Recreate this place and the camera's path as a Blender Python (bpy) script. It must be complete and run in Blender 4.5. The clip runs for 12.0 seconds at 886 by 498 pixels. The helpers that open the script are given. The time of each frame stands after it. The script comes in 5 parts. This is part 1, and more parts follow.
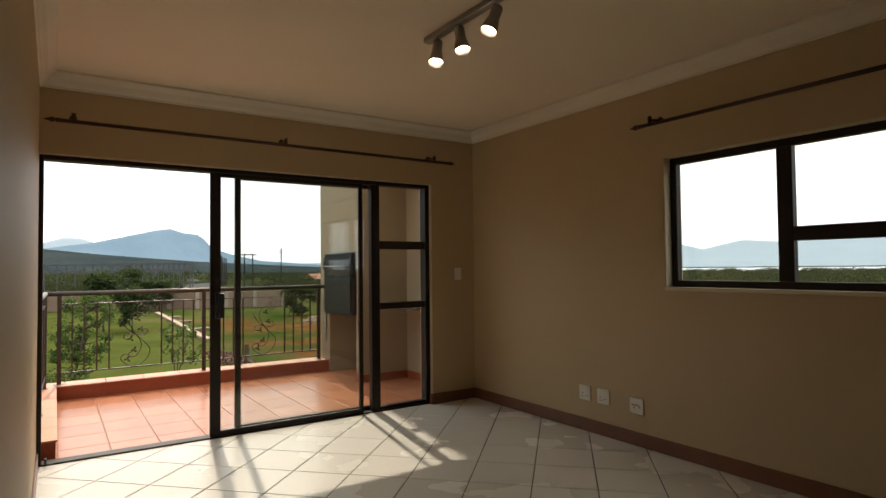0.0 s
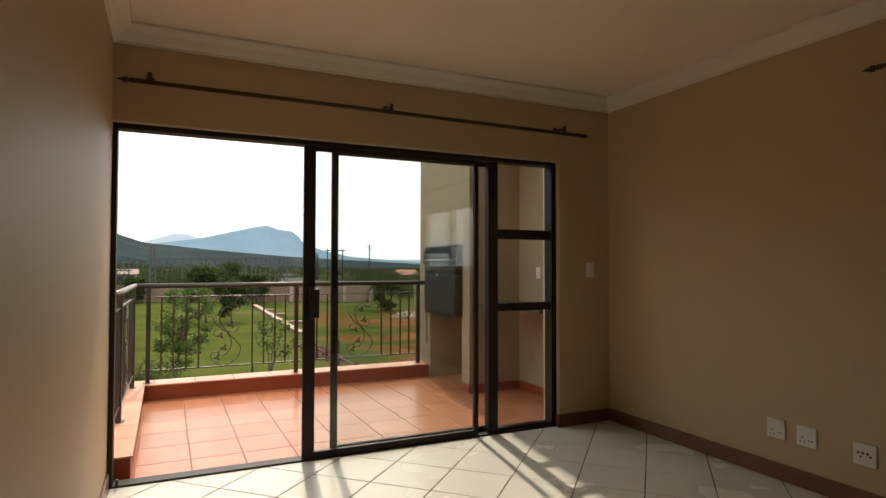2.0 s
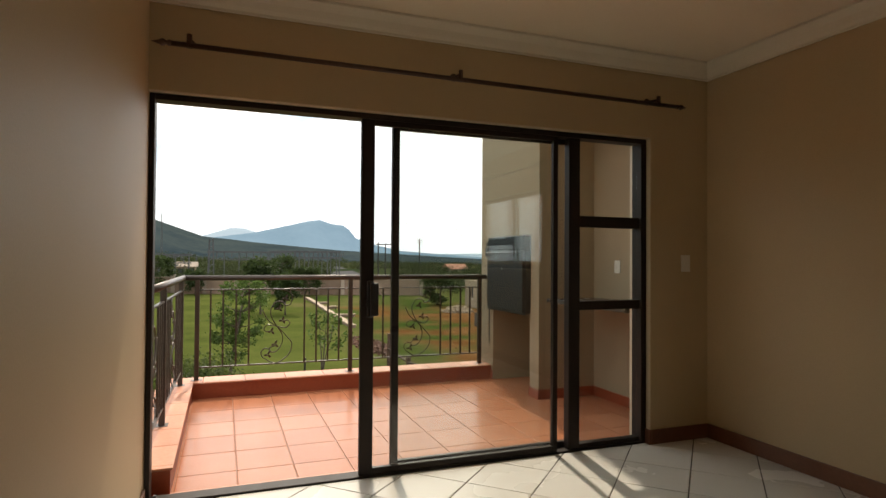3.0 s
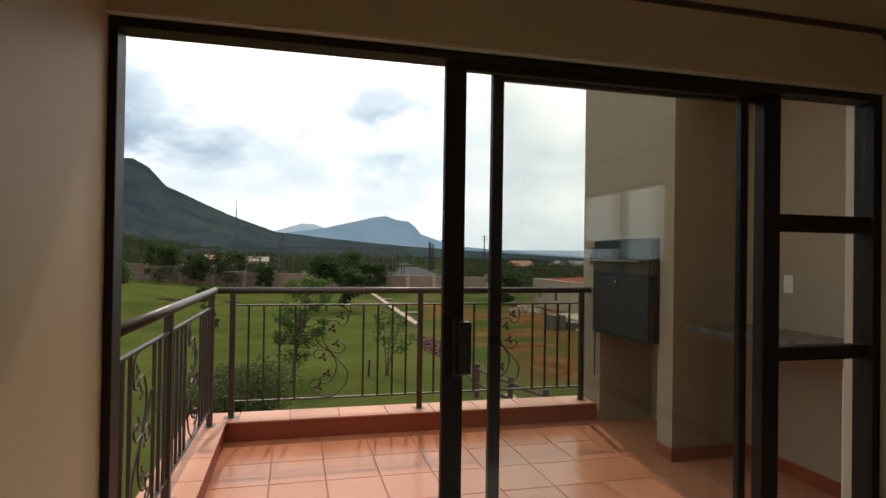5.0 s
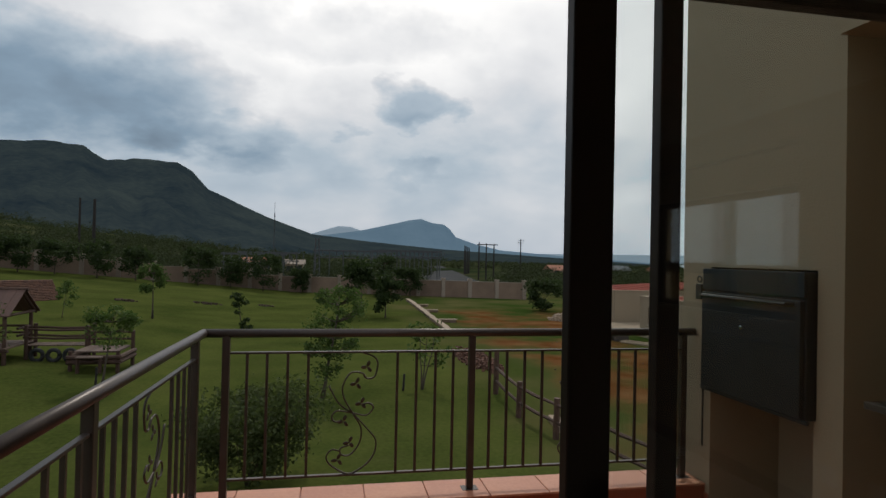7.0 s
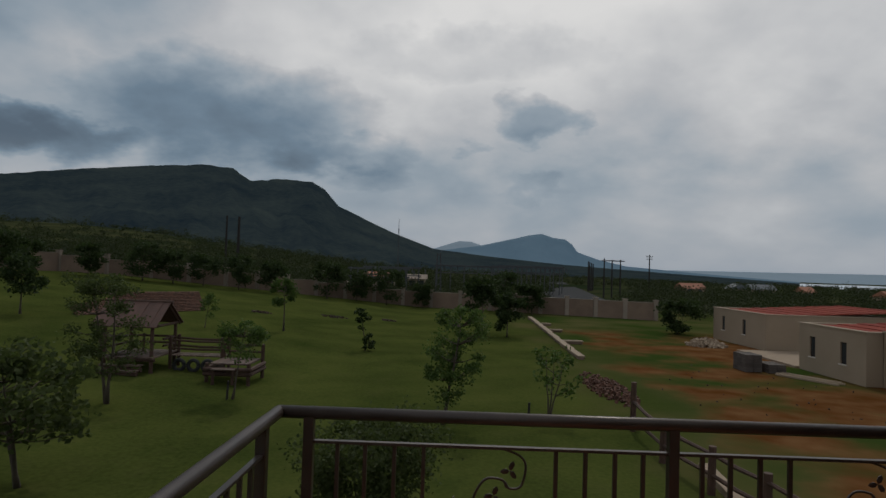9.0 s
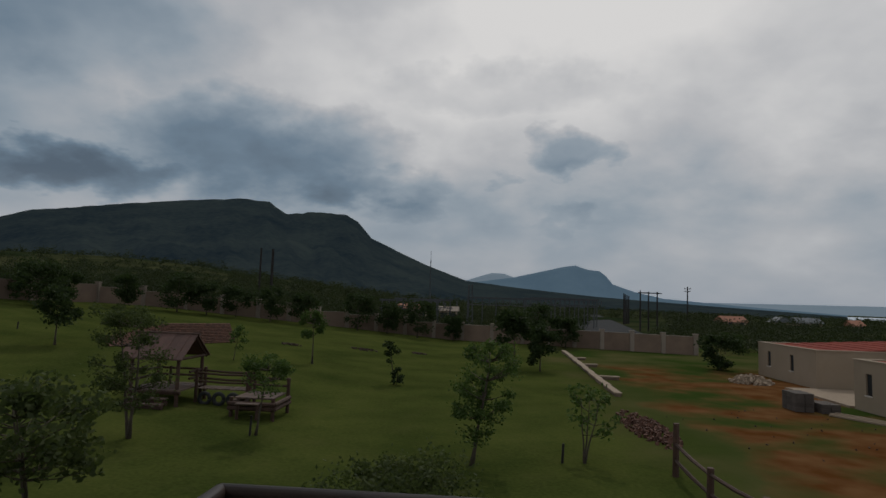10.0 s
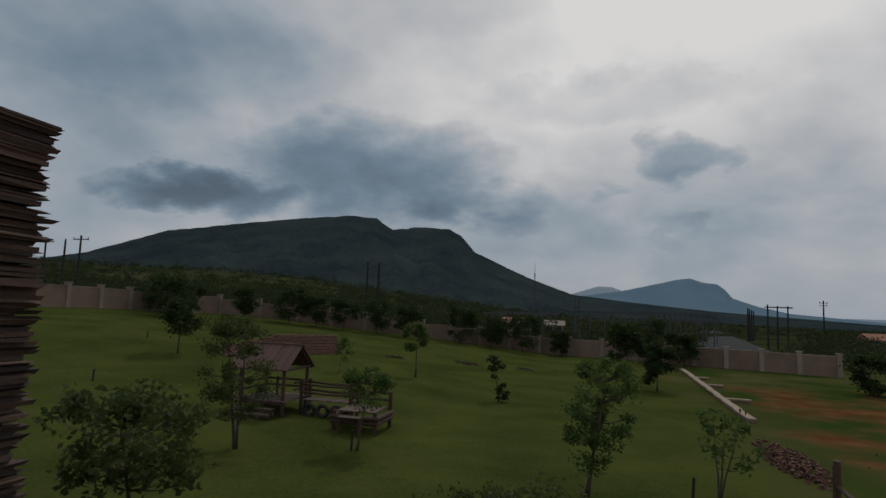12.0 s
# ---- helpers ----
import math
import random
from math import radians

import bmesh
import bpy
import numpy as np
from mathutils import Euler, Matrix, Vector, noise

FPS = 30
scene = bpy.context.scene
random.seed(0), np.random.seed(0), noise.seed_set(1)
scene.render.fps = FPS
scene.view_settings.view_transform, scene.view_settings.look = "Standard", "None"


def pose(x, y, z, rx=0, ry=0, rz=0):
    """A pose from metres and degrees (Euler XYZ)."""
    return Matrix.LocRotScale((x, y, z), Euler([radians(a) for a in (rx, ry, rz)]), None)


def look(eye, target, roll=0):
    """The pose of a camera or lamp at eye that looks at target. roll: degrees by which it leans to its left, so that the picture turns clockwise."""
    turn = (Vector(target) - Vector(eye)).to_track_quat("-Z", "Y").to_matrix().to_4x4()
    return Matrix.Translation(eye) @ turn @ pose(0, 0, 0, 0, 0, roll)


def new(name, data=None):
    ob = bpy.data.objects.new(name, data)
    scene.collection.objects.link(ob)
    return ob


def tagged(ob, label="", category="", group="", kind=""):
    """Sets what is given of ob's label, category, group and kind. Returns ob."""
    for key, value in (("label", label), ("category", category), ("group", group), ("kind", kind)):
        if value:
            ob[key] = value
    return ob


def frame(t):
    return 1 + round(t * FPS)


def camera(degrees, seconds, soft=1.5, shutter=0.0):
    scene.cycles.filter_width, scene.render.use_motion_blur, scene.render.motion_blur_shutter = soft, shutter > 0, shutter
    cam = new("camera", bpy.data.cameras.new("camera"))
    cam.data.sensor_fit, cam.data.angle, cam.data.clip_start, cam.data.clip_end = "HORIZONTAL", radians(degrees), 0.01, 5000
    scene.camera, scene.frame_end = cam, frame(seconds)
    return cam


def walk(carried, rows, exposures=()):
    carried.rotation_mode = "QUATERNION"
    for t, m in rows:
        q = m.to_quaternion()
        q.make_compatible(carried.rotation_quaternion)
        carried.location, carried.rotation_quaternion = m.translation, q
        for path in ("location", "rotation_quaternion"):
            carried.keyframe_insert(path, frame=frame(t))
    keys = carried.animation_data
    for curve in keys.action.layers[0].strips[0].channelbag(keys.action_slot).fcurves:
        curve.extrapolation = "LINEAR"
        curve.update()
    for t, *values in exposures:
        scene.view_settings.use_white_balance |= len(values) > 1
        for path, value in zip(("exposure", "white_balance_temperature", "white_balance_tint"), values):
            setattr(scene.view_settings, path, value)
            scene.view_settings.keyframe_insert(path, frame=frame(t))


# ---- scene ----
cam = camera(74.2, 12.0)
PATH = [
    (0, (0.042, -4.762, 1.307), (1.148, -3.096, 1.369), -0.6),
    (0.5, (0.076, -4.544, 1.307), (1.134, -2.848, 1.37), -0.4),
    (1, (0.115, -4.312, 1.303), (1.109, -2.577, 1.365), -0.2),
    (1.5, (0.166, -4.067, 1.297), (1.094, -2.296, 1.355), -0.1),
    (2, (0.238, -3.822, 1.28), (1.093, -2.015, 1.334), 0.1),
    (2.5, (0.278, -3.543, 1.266), (1.056, -1.701, 1.312), 0.2),
    (3, (0.317, -3.281, 1.26), (1.018, -1.407, 1.294), 0.4),
    (3.5, (0.372, -2.981, 1.27), (0.992, -1.08, 1.3), 0.5),
    (3.7, (0.388, -2.85, 1.278), (0.987, -0.942, 1.309), 0.6),
    (5.5, (0.581, -1.71, 1.399), (1.05, 0.234, 1.416), 0.9),
    (6, (0.616, -1.42, 1.443), (1.073, 0.526, 1.463), 1.0),
    (6.5, (0.652, -1.145, 1.497), (1.082, 0.808, 1.516), 1.0),
    (6.7, (0.664, -1.045, 1.51), (1.071, 0.913, 1.533), 1.1),
    (8.3, (0.658, -0.078, 1.61), (0.807, 1.917, 1.643), 1.5),
    (8.5, (0.654, 0.02, 1.623), (0.735, 2.018, 1.663), 1.6),
    (9, (0.639, 0.29, 1.654), (0.606, 2.289, 1.721), 1.8),
    (9.5, (0.67, 0.61, 1.648), (0.581, 2.605, 1.754), 2.0),
    (10, (0.748, 0.852, 1.668), (0.602, 2.839, 1.84), 1.9),
    (10.5, (0.778, 1.09, 1.643), (0.565, 3.069, 1.841), 1.9),
    (11, (0.73, 1.415, 1.622), (0.434, 3.383, 1.828), 2.0),
    (11.5, (0.676, 1.712, 1.61), (0.278, 3.661, 1.817), 2.1),
    (12, (0.572, 1.978, 1.605), (0.079, 3.905, 1.811), 2.2),
]
EXPOSURE = ((0, 0.42, 7300, 11), (2.5, 0.4, 7350, 11), (3.7, 0.1, 7300, 11), (5.5, -0.5, 6750, 11), (6.5, -0.98, 6500, 10), (8.5, -1.75, 6350, 9), (10, -1.9, 6400, 10), (12, -1.88, 6400, 10))
walk(cam, [(t, look(eye, target, roll)) for t, eye, target, roll in PATH], EXPOSURE)

SUN_AZ, SUN_EL = 9.0, 51.0


# ---- world and sun ----
def direction(az, el):
    a, e = radians(az), radians(el)
    return Vector((math.sin(a) * math.cos(e), math.cos(a) * math.cos(e), math.sin(e)))


world = bpy.data.worlds.new("overcast_sky")
scene.world = world
world.use_nodes = True
WN, WL = world.node_tree.nodes, world.node_tree.links
WN.clear()


def wmath(op, a, b=None, clamp=False):
    n = WN.new("ShaderNodeMath")
    n.operation, n.use_clamp = op, clamp
    for i, v in enumerate((a, b)):
        if v is None:
            continue
        if isinstance(v, (int, float)):
            n.inputs[i].default_value = v
        else:
            WL.new(v, n.inputs[i])
    return n.outputs[0]


def wmix(fac, a, b):
    n = WN.new("ShaderNodeMix")
    n.data_type = "RGBA"
    for sock, v in ((n.inputs[0], fac), (n.inputs[6], a), (n.inputs[7], b)):
        if isinstance(v, tuple):
            sock.default_value = (*v, 1)
        elif isinstance(v, (int, float)):
            sock.default_value = v
        else:
            WL.new(v, sock)
    return n.outputs[2]


def build_sky():
    coord = WN.new("ShaderNodeTexCoord").outputs["Generated"]
    sky = WN.new("ShaderNodeTexSky")
    sky.sky_type, sky.sun_disc = "NISHITA", False
    sky.sun_elevation, sky.sun_rotation = radians(SUN_EL), radians(SUN_AZ)
    sky.air_density, sky.dust_density = 1.0, 3.0
    skylow = WN.new("ShaderNodeVectorMath")
    skylow.operation = "SCALE"
    skylow.inputs[3].default_value = 0.1
    WL.new(sky.outputs[0], skylow.inputs[0])
    # flattened coordinates, so that clouds shrink towards the horizon
    sep = WN.new("ShaderNodeSeparateXYZ")
    WL.new(coord, sep.inputs[0])
    up = wmath("ADD", wmath("MAXIMUM", sep.outputs[2], 0.0), 0.42)
    comb = WN.new("ShaderNodeCombineXYZ")
    WL.new(wmath("DIVIDE", sep.outputs[0], up), comb.inputs[0])
    WL.new(wmath("DIVIDE", sep.outputs[1], up), comb.inputs[1])

    def noise_tex(scale, detail, rough, offset):
        m = WN.new("ShaderNodeMapping")
        m.inputs["Location"].default_value = offset
        WL.new(comb.outputs[0], m.inputs[0])
        n = WN.new("ShaderNodeTexNoise")
        n.inputs["Scale"].default_value, n.inputs["Detail"].default_value = scale, detail
        n.inputs["Roughness"].default_value = rough
        WL.new(m.outputs[0], n.inputs[0])
        return n
    big = noise_tex(1.6, 5, 0.5, (3.1, 1.7, 0.0))
    fine = noise_tex(4.0, 6, 0.48, (0.4, 5.2, 0.0))
    warp = noise_tex(7.0, 4, 0.55, (7.7, 2.2, 0.0))
    # direction with ragged edges for the single banks of cloud
    wv = WN.new("ShaderNodeVectorMath")
    wv.operation = "MULTIPLY_ADD"
    WL.new(warp.outputs["Color"], wv.inputs[0])
    wv.inputs[1].default_value = (0.16, 0.16, 0.12)
    add = WN.new("ShaderNodeVectorMath")
    add.operation = "ADD"
    add.inputs[1].default_value = (-0.08, -0.08, -0.06)
    WL.new(coord, add.inputs[0])
    WL.new(add.outputs[0], wv.inputs[2])
    norm = WN.new("ShaderNodeVectorMath")
    norm.operation = "NORMALIZE"
    WL.new(wv.outputs[0], norm.inputs[0])

    def bank(az, el, wide, tall, soft):
        """0 to 1 inside an oval bank of cloud in that direction."""
        d = direction(az, el)
        right = Vector((d.y, -d.x, 0)).normalized()
        above = right.cross(d)
        q = None
        for v, size in ((right, wide), (above, tall)):
            dot = WN.new("ShaderNodeVectorMath")
            dot.operation = "DOT_PRODUCT"
            dot.inputs[1].default_value = v
            WL.new(norm.outputs[0], dot.inputs[0])
            s = wmath("DIVIDE", dot.outputs["Value"], math.sin(radians(size)))
            s = wmath("MULTIPLY", s, s)
            q = s if q is None else wmath("ADD", q, s)
        front = WN.new("ShaderNodeVectorMath")
        front.operation = "DOT_PRODUCT"
        front.inputs[1].default_value = d
        WL.new(norm.outputs[0], front.inputs[0])
        inside = wmath("MULTIPLY", wmath("SUBTRACT", 1.0, q), soft, True)
        return wmath("MULTIPLY", inside, wmath("GREATER_THAN", front.outputs["Value"], 0.0))

    dark = wmath("MULTIPLY", wmath("SUBTRACT", big.outputs["Fac"], 0.45), 1.6)
    dark = wmath("ADD", dark, wmath("MULTIPLY", wmath("SUBTRACT", fine.outputs["Fac"], 0.5), 0.8))
    for az, el, wide, tall, soft, weight in ((-20.5, 13.2, 15, 5.6, 0.9, 0.8), (-40, 22, 17, 6, 0.9, 0.35), (8, 14.5, 4.6, 2.4, 1.2, 0.5),
                                             (-37.5, 9.8, 9, 3.0, 1.0, 0.85), (1, 20.5, 13, 3.0, 0.9, 0.4), (-10, 10, 6.5, 3.2, 0.9, 0.42),
                                             (8, 8.2, 3.6, 1.2, 1.0, 0.16), (-12, 29, 9, 4, 0.8, 0.25), (2, 11.6, 1.6, 1.2, 1.0, 0.22)):
        dark = wmath("ADD", dark, wmath("MULTIPLY", bank(az, el, wide, tall, soft), weight))
    glow = wmath("MULTIPLY", bank(14, 30, 42, 22, 0.9), 0.75)
    dark = wmath("SUBTRACT", dark, glow)
    ramp = WN.new("ShaderNodeValToRGB")
    WL.new(wmath("ADD", wmath("MULTIPLY", dark, 0.62), 0.36, True), ramp.inputs[0])
    els = ramp.color_ramp.elements
    els[0].position, els[0].color = 0.0, (1.4, 1.37, 1.33, 1)
    els[1].position, els[1].color = 1.0, (0.17, 0.235, 0.31, 1)
    for pos, col in ((0.3, (0.92, 0.93, 0.95, 1)), (0.55, (0.55, 0.65, 0.74, 1)), (0.78, (0.29, 0.405, 0.52, 1))):
        e = els.new(pos)
        e.color = col
    # haze low over the land
    low = wmath("SUBTRACT", 1.0, wmath("MULTIPLY", wmath("ABSOLUTE", sep.outputs[2]), 6.0, True))
    cloud = wmix(wmath("MULTIPLY", low, 0.75), ramp.outputs[0], (0.60, 0.68, 0.78))
    allsky = wmix(0.93, skylow.outputs[0], cloud)
    below = wmath("LESS_THAN", sep.outputs[2], -0.02)
    final = wmix(below, allsky, (0.06, 0.07, 0.05))
    bg = WN.new("ShaderNodeBackground")
    bg.inputs["Strength"].default_value = SKY
    WL.new(final, bg.inputs[0])
    out = WN.new("ShaderNodeOutputWorld")
    WL.new(bg.outputs[0], out.inputs[0])


SKY = 1.8
build_sky()
sun = new("sun", bpy.data.lights.new("sun", "SUN"))
sun.data.energy, sun.data.angle, sun.data.color = 2.4, radians(1.1), (1.0, 0.94, 0.84)
sun.matrix_world = look(direction(SUN_AZ, SUN_EL) * 60, (0, 0, 0))


# ---- materials ----
def surf(name, dark, light, scale=4.0, rough=0.6, bump=0.1, fine=60.0, metal=0.0, vary=0.0, island=0.0, spec=0.5, stretch=(1, 1, 1), glow=None, uneven=0.25):
    """A surface with stains at one scale and grain at another; vary: from piece to piece; island: from loose part to loose part."""
    m = bpy.data.materials.new(name)
    m.use_nodes = True
    N, L = m.node_tree.nodes, m.node_tree.links
    b = N["Principled BSDF"]
    geo = N.new("ShaderNodeNewGeometry")
    mp = N.new("ShaderNodeMapping")
    mp.inputs["Scale"].default_value = stretch
    L.new(geo.outputs["Position"], mp.inputs[0])
    n1, n2 = N.new("ShaderNodeTexNoise"), N.new("ShaderNodeTexNoise")
    for n, s, d in ((n1, scale, 4), (n2, fine, 3)):
        n.inputs["Scale"].default_value, n.inputs["Detail"].default_value = s, d
        L.new(mp.outputs[0], n.inputs[0])
    half = N.new("ShaderNodeMath")
    half.operation = "MULTIPLY_ADD"
    half.inputs[1].default_value, half.inputs[2].default_value = 0.4, 0.0
    L.new(n2.outputs["Fac"], half.inputs[0])
    tot = N.new("ShaderNodeMath")
    tot.operation = "MULTIPLY_ADD"
    tot.inputs[1].default_value = 0.6
    L.new(n1.outputs["Fac"], tot.inputs[0])
    L.new(half.outputs[0], tot.inputs[2])
    fac = tot.outputs[0]
    for amount, node, sock in ((vary, "ShaderNodeObjectInfo", "Random"), (island, "ShaderNodeNewGeometry", "Random Per Island")):
        if amount:
            r = N.new(node)
            ma = N.new("ShaderNodeMath")
            ma.operation = "MULTIPLY_ADD"
            ma.inputs[1].default_value = amount
            L.new(r.outputs[sock], ma.inputs[0])
            sub = N.new("ShaderNodeMath")
            sub.operation = "SUBTRACT"
            sub.inputs[1].default_value = amount / 2
            L.new(fac, sub.inputs[0])
            L.new(sub.outputs[0], ma.inputs[2])
            fac = ma.outputs[0]
    ramp = N.new("ShaderNodeValToRGB")
    L.new(fac, ramp.inputs[0])
    ramp.color_ramp.elements[0].position, ramp.color_ramp.elements[1].position = 0.3, 0.7
    ramp.color_ramp.elements[0].color, ramp.color_ramp.elements[1].color = (*dark, 1), (*light, 1)
    L.new(ramp.outputs[0], b.inputs["Base Color"])
    b.inputs["Metallic"].default_value = metal
    b.inputs["Specular IOR Level"].default_value = spec
    rr = N.new("ShaderNodeMath")
    rr.operation = "MULTIPLY_ADD"
    rr.inputs[1].default_value, rr.inputs[2].default_value = uneven, rough - uneven / 2
    L.new(n1.outputs["Fac"], rr.inputs[0])
    L.new(rr.outputs[0], b.inputs["Roughness"])
    if bump:
        bp = N.new("ShaderNodeBump")
        bp.inputs["Strength"].default_value, bp.inputs["Distance"].default_value = bump, 0.01
        L.new(n2.outputs["Fac"], bp.inputs["Height"])
        L.new(bp.outputs[0], b.inputs["Normal"])
    if glow:
        b.inputs["Emission Color"].default_value = (*glow[0], 1)
        b.inputs["Emission Strength"].default_value = glow[1]
    return m


def leaf_mat(name, dark, light):
    m = surf(name, dark, light, 1.2, 0.7, 0.0, 20.0, island=0.35, spec=0.12)
    N, L = m.node_tree.nodes, m.node_tree.links
    b, out = N["Principled BSDF"], N["Material Output"]
    tr = N.new("ShaderNodeBsdfTranslucent")
    tr.inputs[0].default_value = (light[0] * 1.3, light[1] * 1.5, light[2], 1)
    mx = N.new("ShaderNodeMixShader")
    mx.inputs[0].default_value = 0.28
    L.new(b.outputs[0], mx.inputs[1])
    L.new(tr.outputs[0], mx.inputs[2])
    L.new(mx.outputs[0], out.inputs[0])
    return m


def glass_mat():
    m = bpy.data.materials.new("window_glass")
    m.use_nodes = True
    N, L = m.node_tree.nodes, m.node_tree.links
    N.remove(N["Principled BSDF"])
    fr, tr, gl, mx = (N.new("ShaderNode" + k) for k in ("LayerWeight", "BsdfTransparent", "BsdfGlossy", "MixShader"))
    pw, sc = N.new("ShaderNodeMath"), N.new("ShaderNodeMath")
    pw.operation, sc.operation = "POWER", "MULTIPLY_ADD"
    pw.inputs[1].default_value, sc.inputs[1].default_value, sc.inputs[2].default_value = 5.0, 0.95, 0.045
    fr.inputs["Blend"].default_value = 0.5
    L.new(fr.outputs["Facing"], pw.inputs[0])
    L.new(pw.outputs[0], sc.inputs[0])
    tr.inputs[0].default_value = (0.94, 0.96, 0.95, 1)
    gl.inputs["Roughness"].default_value = 0.0
    L.new(sc.outputs[0], mx.inputs[0])
    L.new(tr.outputs[0], mx.inputs[1])
    L.new(gl.outputs[0], mx.inputs[2])
    L.new(mx.outputs[0], N["Material Output"].inputs[0])
    return m


def lamp_mat(power):
    m = bpy.data.materials.new("lit_bulb")
    m.use_nodes = True
    b = m.node_tree.nodes["Principled BSDF"]
    b.inputs["Emission Color"].default_value, b.inputs["Emission Strength"].default_value = (1.0, 0.83, 0.6, 1), power
    return m


M_WALL = surf("beige_wall_paint", (0.475, 0.36, 0.215), (0.53, 0.405, 0.25), 1.2, 0.56, 0.06, 140.0)
M_CEIL = surf("ceiling_paint", (0.74, 0.64, 0.50), (0.79, 0.69, 0.545), 0.8, 0.7, 0.04, 90.0)
M_COVE = surf("cornice_paint", (0.70, 0.64, 0.53), (0.75, 0.69, 0.58), 2.0, 0.6, 0.03, 90.0)
M_REVEAL = surf("reveal_paint", (0.58, 0.50, 0.36), (0.64, 0.56, 0.42), 2.0, 0.5, 0.05, 120.0)
M_TILE = surf("cream_floor_tile", (0.635, 0.61, 0.555), (0.665, 0.642, 0.588), 1.6, 0.27, 0.02, 90.0, vary=0.3, uneven=0.04)
M_GROUT = surf("dark_grout", (0.055, 0.046, 0.036), (0.10, 0.085, 0.066), 8.0, 0.9, 0.2)
M_SKIRT = surf("skirting_tile", (0.13, 0.052, 0.028), (0.20, 0.08, 0.042), 5.0, 0.35, 0.05, vary=0.2)
M_FRAME = surf("bronze_aluminium", (0.016, 0.011, 0.009), (0.026, 0.018, 0.014), 6.0, 0.5, 0.02, 200.0, spec=0.25)
M_ROD = surf("dark_brown_wood", (0.035, 0.016, 0.010), (0.06, 0.026, 0.016), 10.0, 0.4, 0.05)
M_WHITE = surf("white_plastic", (0.68, 0.66, 0.60), (0.76, 0.74, 0.68), 5.0, 0.35, 0.01)
M_BLACK = surf("black_slot", (0.01, 0.01, 0.01), (0.02, 0.02, 0.02), 5.0, 0.6, 0.0)
M_SPOT = surf("brushed_grey_metal", (0.30, 0.28, 0.26), (0.38, 0.36, 0.34), 8.0, 0.4, 0.03, metal=0.6)
M_GLASS = glass_mat()
M_BULB = lamp_mat(40.0)
M_TERRA = surf("terracotta_tile", (0.42, 0.145, 0.068), (0.50, 0.188, 0.095), 1.8, 0.25, 0.03, 90.0, vary=0.35, uneven=0.06)
M_TERRAKERB = surf("terracotta_kerb_tile", (0.47, 0.17, 0.09), (0.60, 0.27, 0.16), 3.0, 0.5, 0.08, 45.0, vary=0.25)
M_RED = surf("red_kerb_paint", (0.25, 0.048, 0.019), (0.34, 0.08, 0.034), 3.0, 0.5, 0.1)
M_TGROUT = surf("pale_grout", (0.27, 0.12, 0.07), (0.37, 0.19, 0.12), 8.0, 0.9, 0.2)
M_PLASTER = surf("exterior_plaster", (0.32, 0.25, 0.165), (0.39, 0.31, 0.21), 1.3, 0.8, 0.25, 90.0)
M_RAIL = surf("bronze_rail_paint", (0.045, 0.032, 0.026), (0.075, 0.056, 0.046), 9.0, 0.38, 0.05, 200.0, metal=0.3)
M_STEEL = surf("black_steel", (0.012, 0.012, 0.013), (0.026, 0.026, 0.028), 6.0, 0.45, 0.05)
M_STEELTOP = surf("dark_glazed_steel", (0.012, 0.016, 0.02), (0.02, 0.026, 0.032), 6.0, 0.42, 0.0)
M_CHROME = surf("worn_chrome", (0.5, 0.5, 0.5), (0.65, 0.65, 0.65), 8.0, 0.25, 0.02, metal=1.0)
M_STONE = surf("dark_counter_stone", (0.05, 0.045, 0.04), (0.10, 0.09, 0.08), 12.0, 0.25, 0.03)
M_SLATE = surf("ledge_stone", (0.028, 0.016, 0.012), (0.105, 0.058, 0.04), 3.0, 0.85, 0.6, 45.0, vary=0.5)
M_BARK = surf("tree_bark", (0.045, 0.034, 0.025), (0.11, 0.085, 0.06), 7.0, 0.9, 0.6, 40.0, stretch=(1, 1, 0.3))
M_LEAF = leaf_mat("tree_leaves", (0.03, 0.052, 0.014), (0.09, 0.13, 0.038))
M_LEAF2 = leaf_mat("olive_leaves", (0.026, 0.038, 0.013), (0.078, 0.094, 0.034))
M_LEAF3 = leaf_mat("dark_leaves", (0.015, 0.026, 0.01), (0.044, 0.062, 0.022))
M_BUSH = leaf_mat("bushveld_leaves", (0.012, 0.018, 0.008), (0.040, 0.048, 0.020))
M_LOG = surf("weathered_log", (0.042, 0.02, 0.013), (0.10, 0.052, 0.034), 6.0, 0.8, 0.5, 40.0, island=0.3)
M_PLANK = surf("grey_deck_plank", (0.075, 0.046, 0.034), (0.14, 0.09, 0.066), 6.0, 0.8, 0.4, 40.0, vary=0.3)
M_SHINGLE = surf("brown_roof_sheet", (0.075, 0.036, 0.026), (0.125, 0.062, 0.045), 5.0, 0.7, 0.4, vary=0.3)
M_TYRE = surf("old_tyre_rubber", (0.015, 0.015, 0.015), (0.035, 0.035, 0.033), 9.0, 0.8, 0.3)
M_BRICKRED = surf("red_clay_brick", (0.07, 0.028, 0.016), (0.125, 0.055, 0.032), 5.0, 0.85, 0.4, island=0.5)
M_SOIL = surf("dark_soil", (0.035, 0.024, 0.014), (0.075, 0.05, 0.03), 5.0, 0.95, 0.4, island=0.4)
M_BOUND = surf("boundary_wall_plaster", (0.15, 0.10, 0.072), (0.24, 0.165, 0.118), 0.9, 0.9, 0.3, 20.0, vary=0.2)
M_PIER = surf("boundary_pier_plaster", (0.20, 0.155, 0.12), (0.30, 0.24, 0.19), 0.9, 0.9, 0.3, 20.0, vary=0.3)
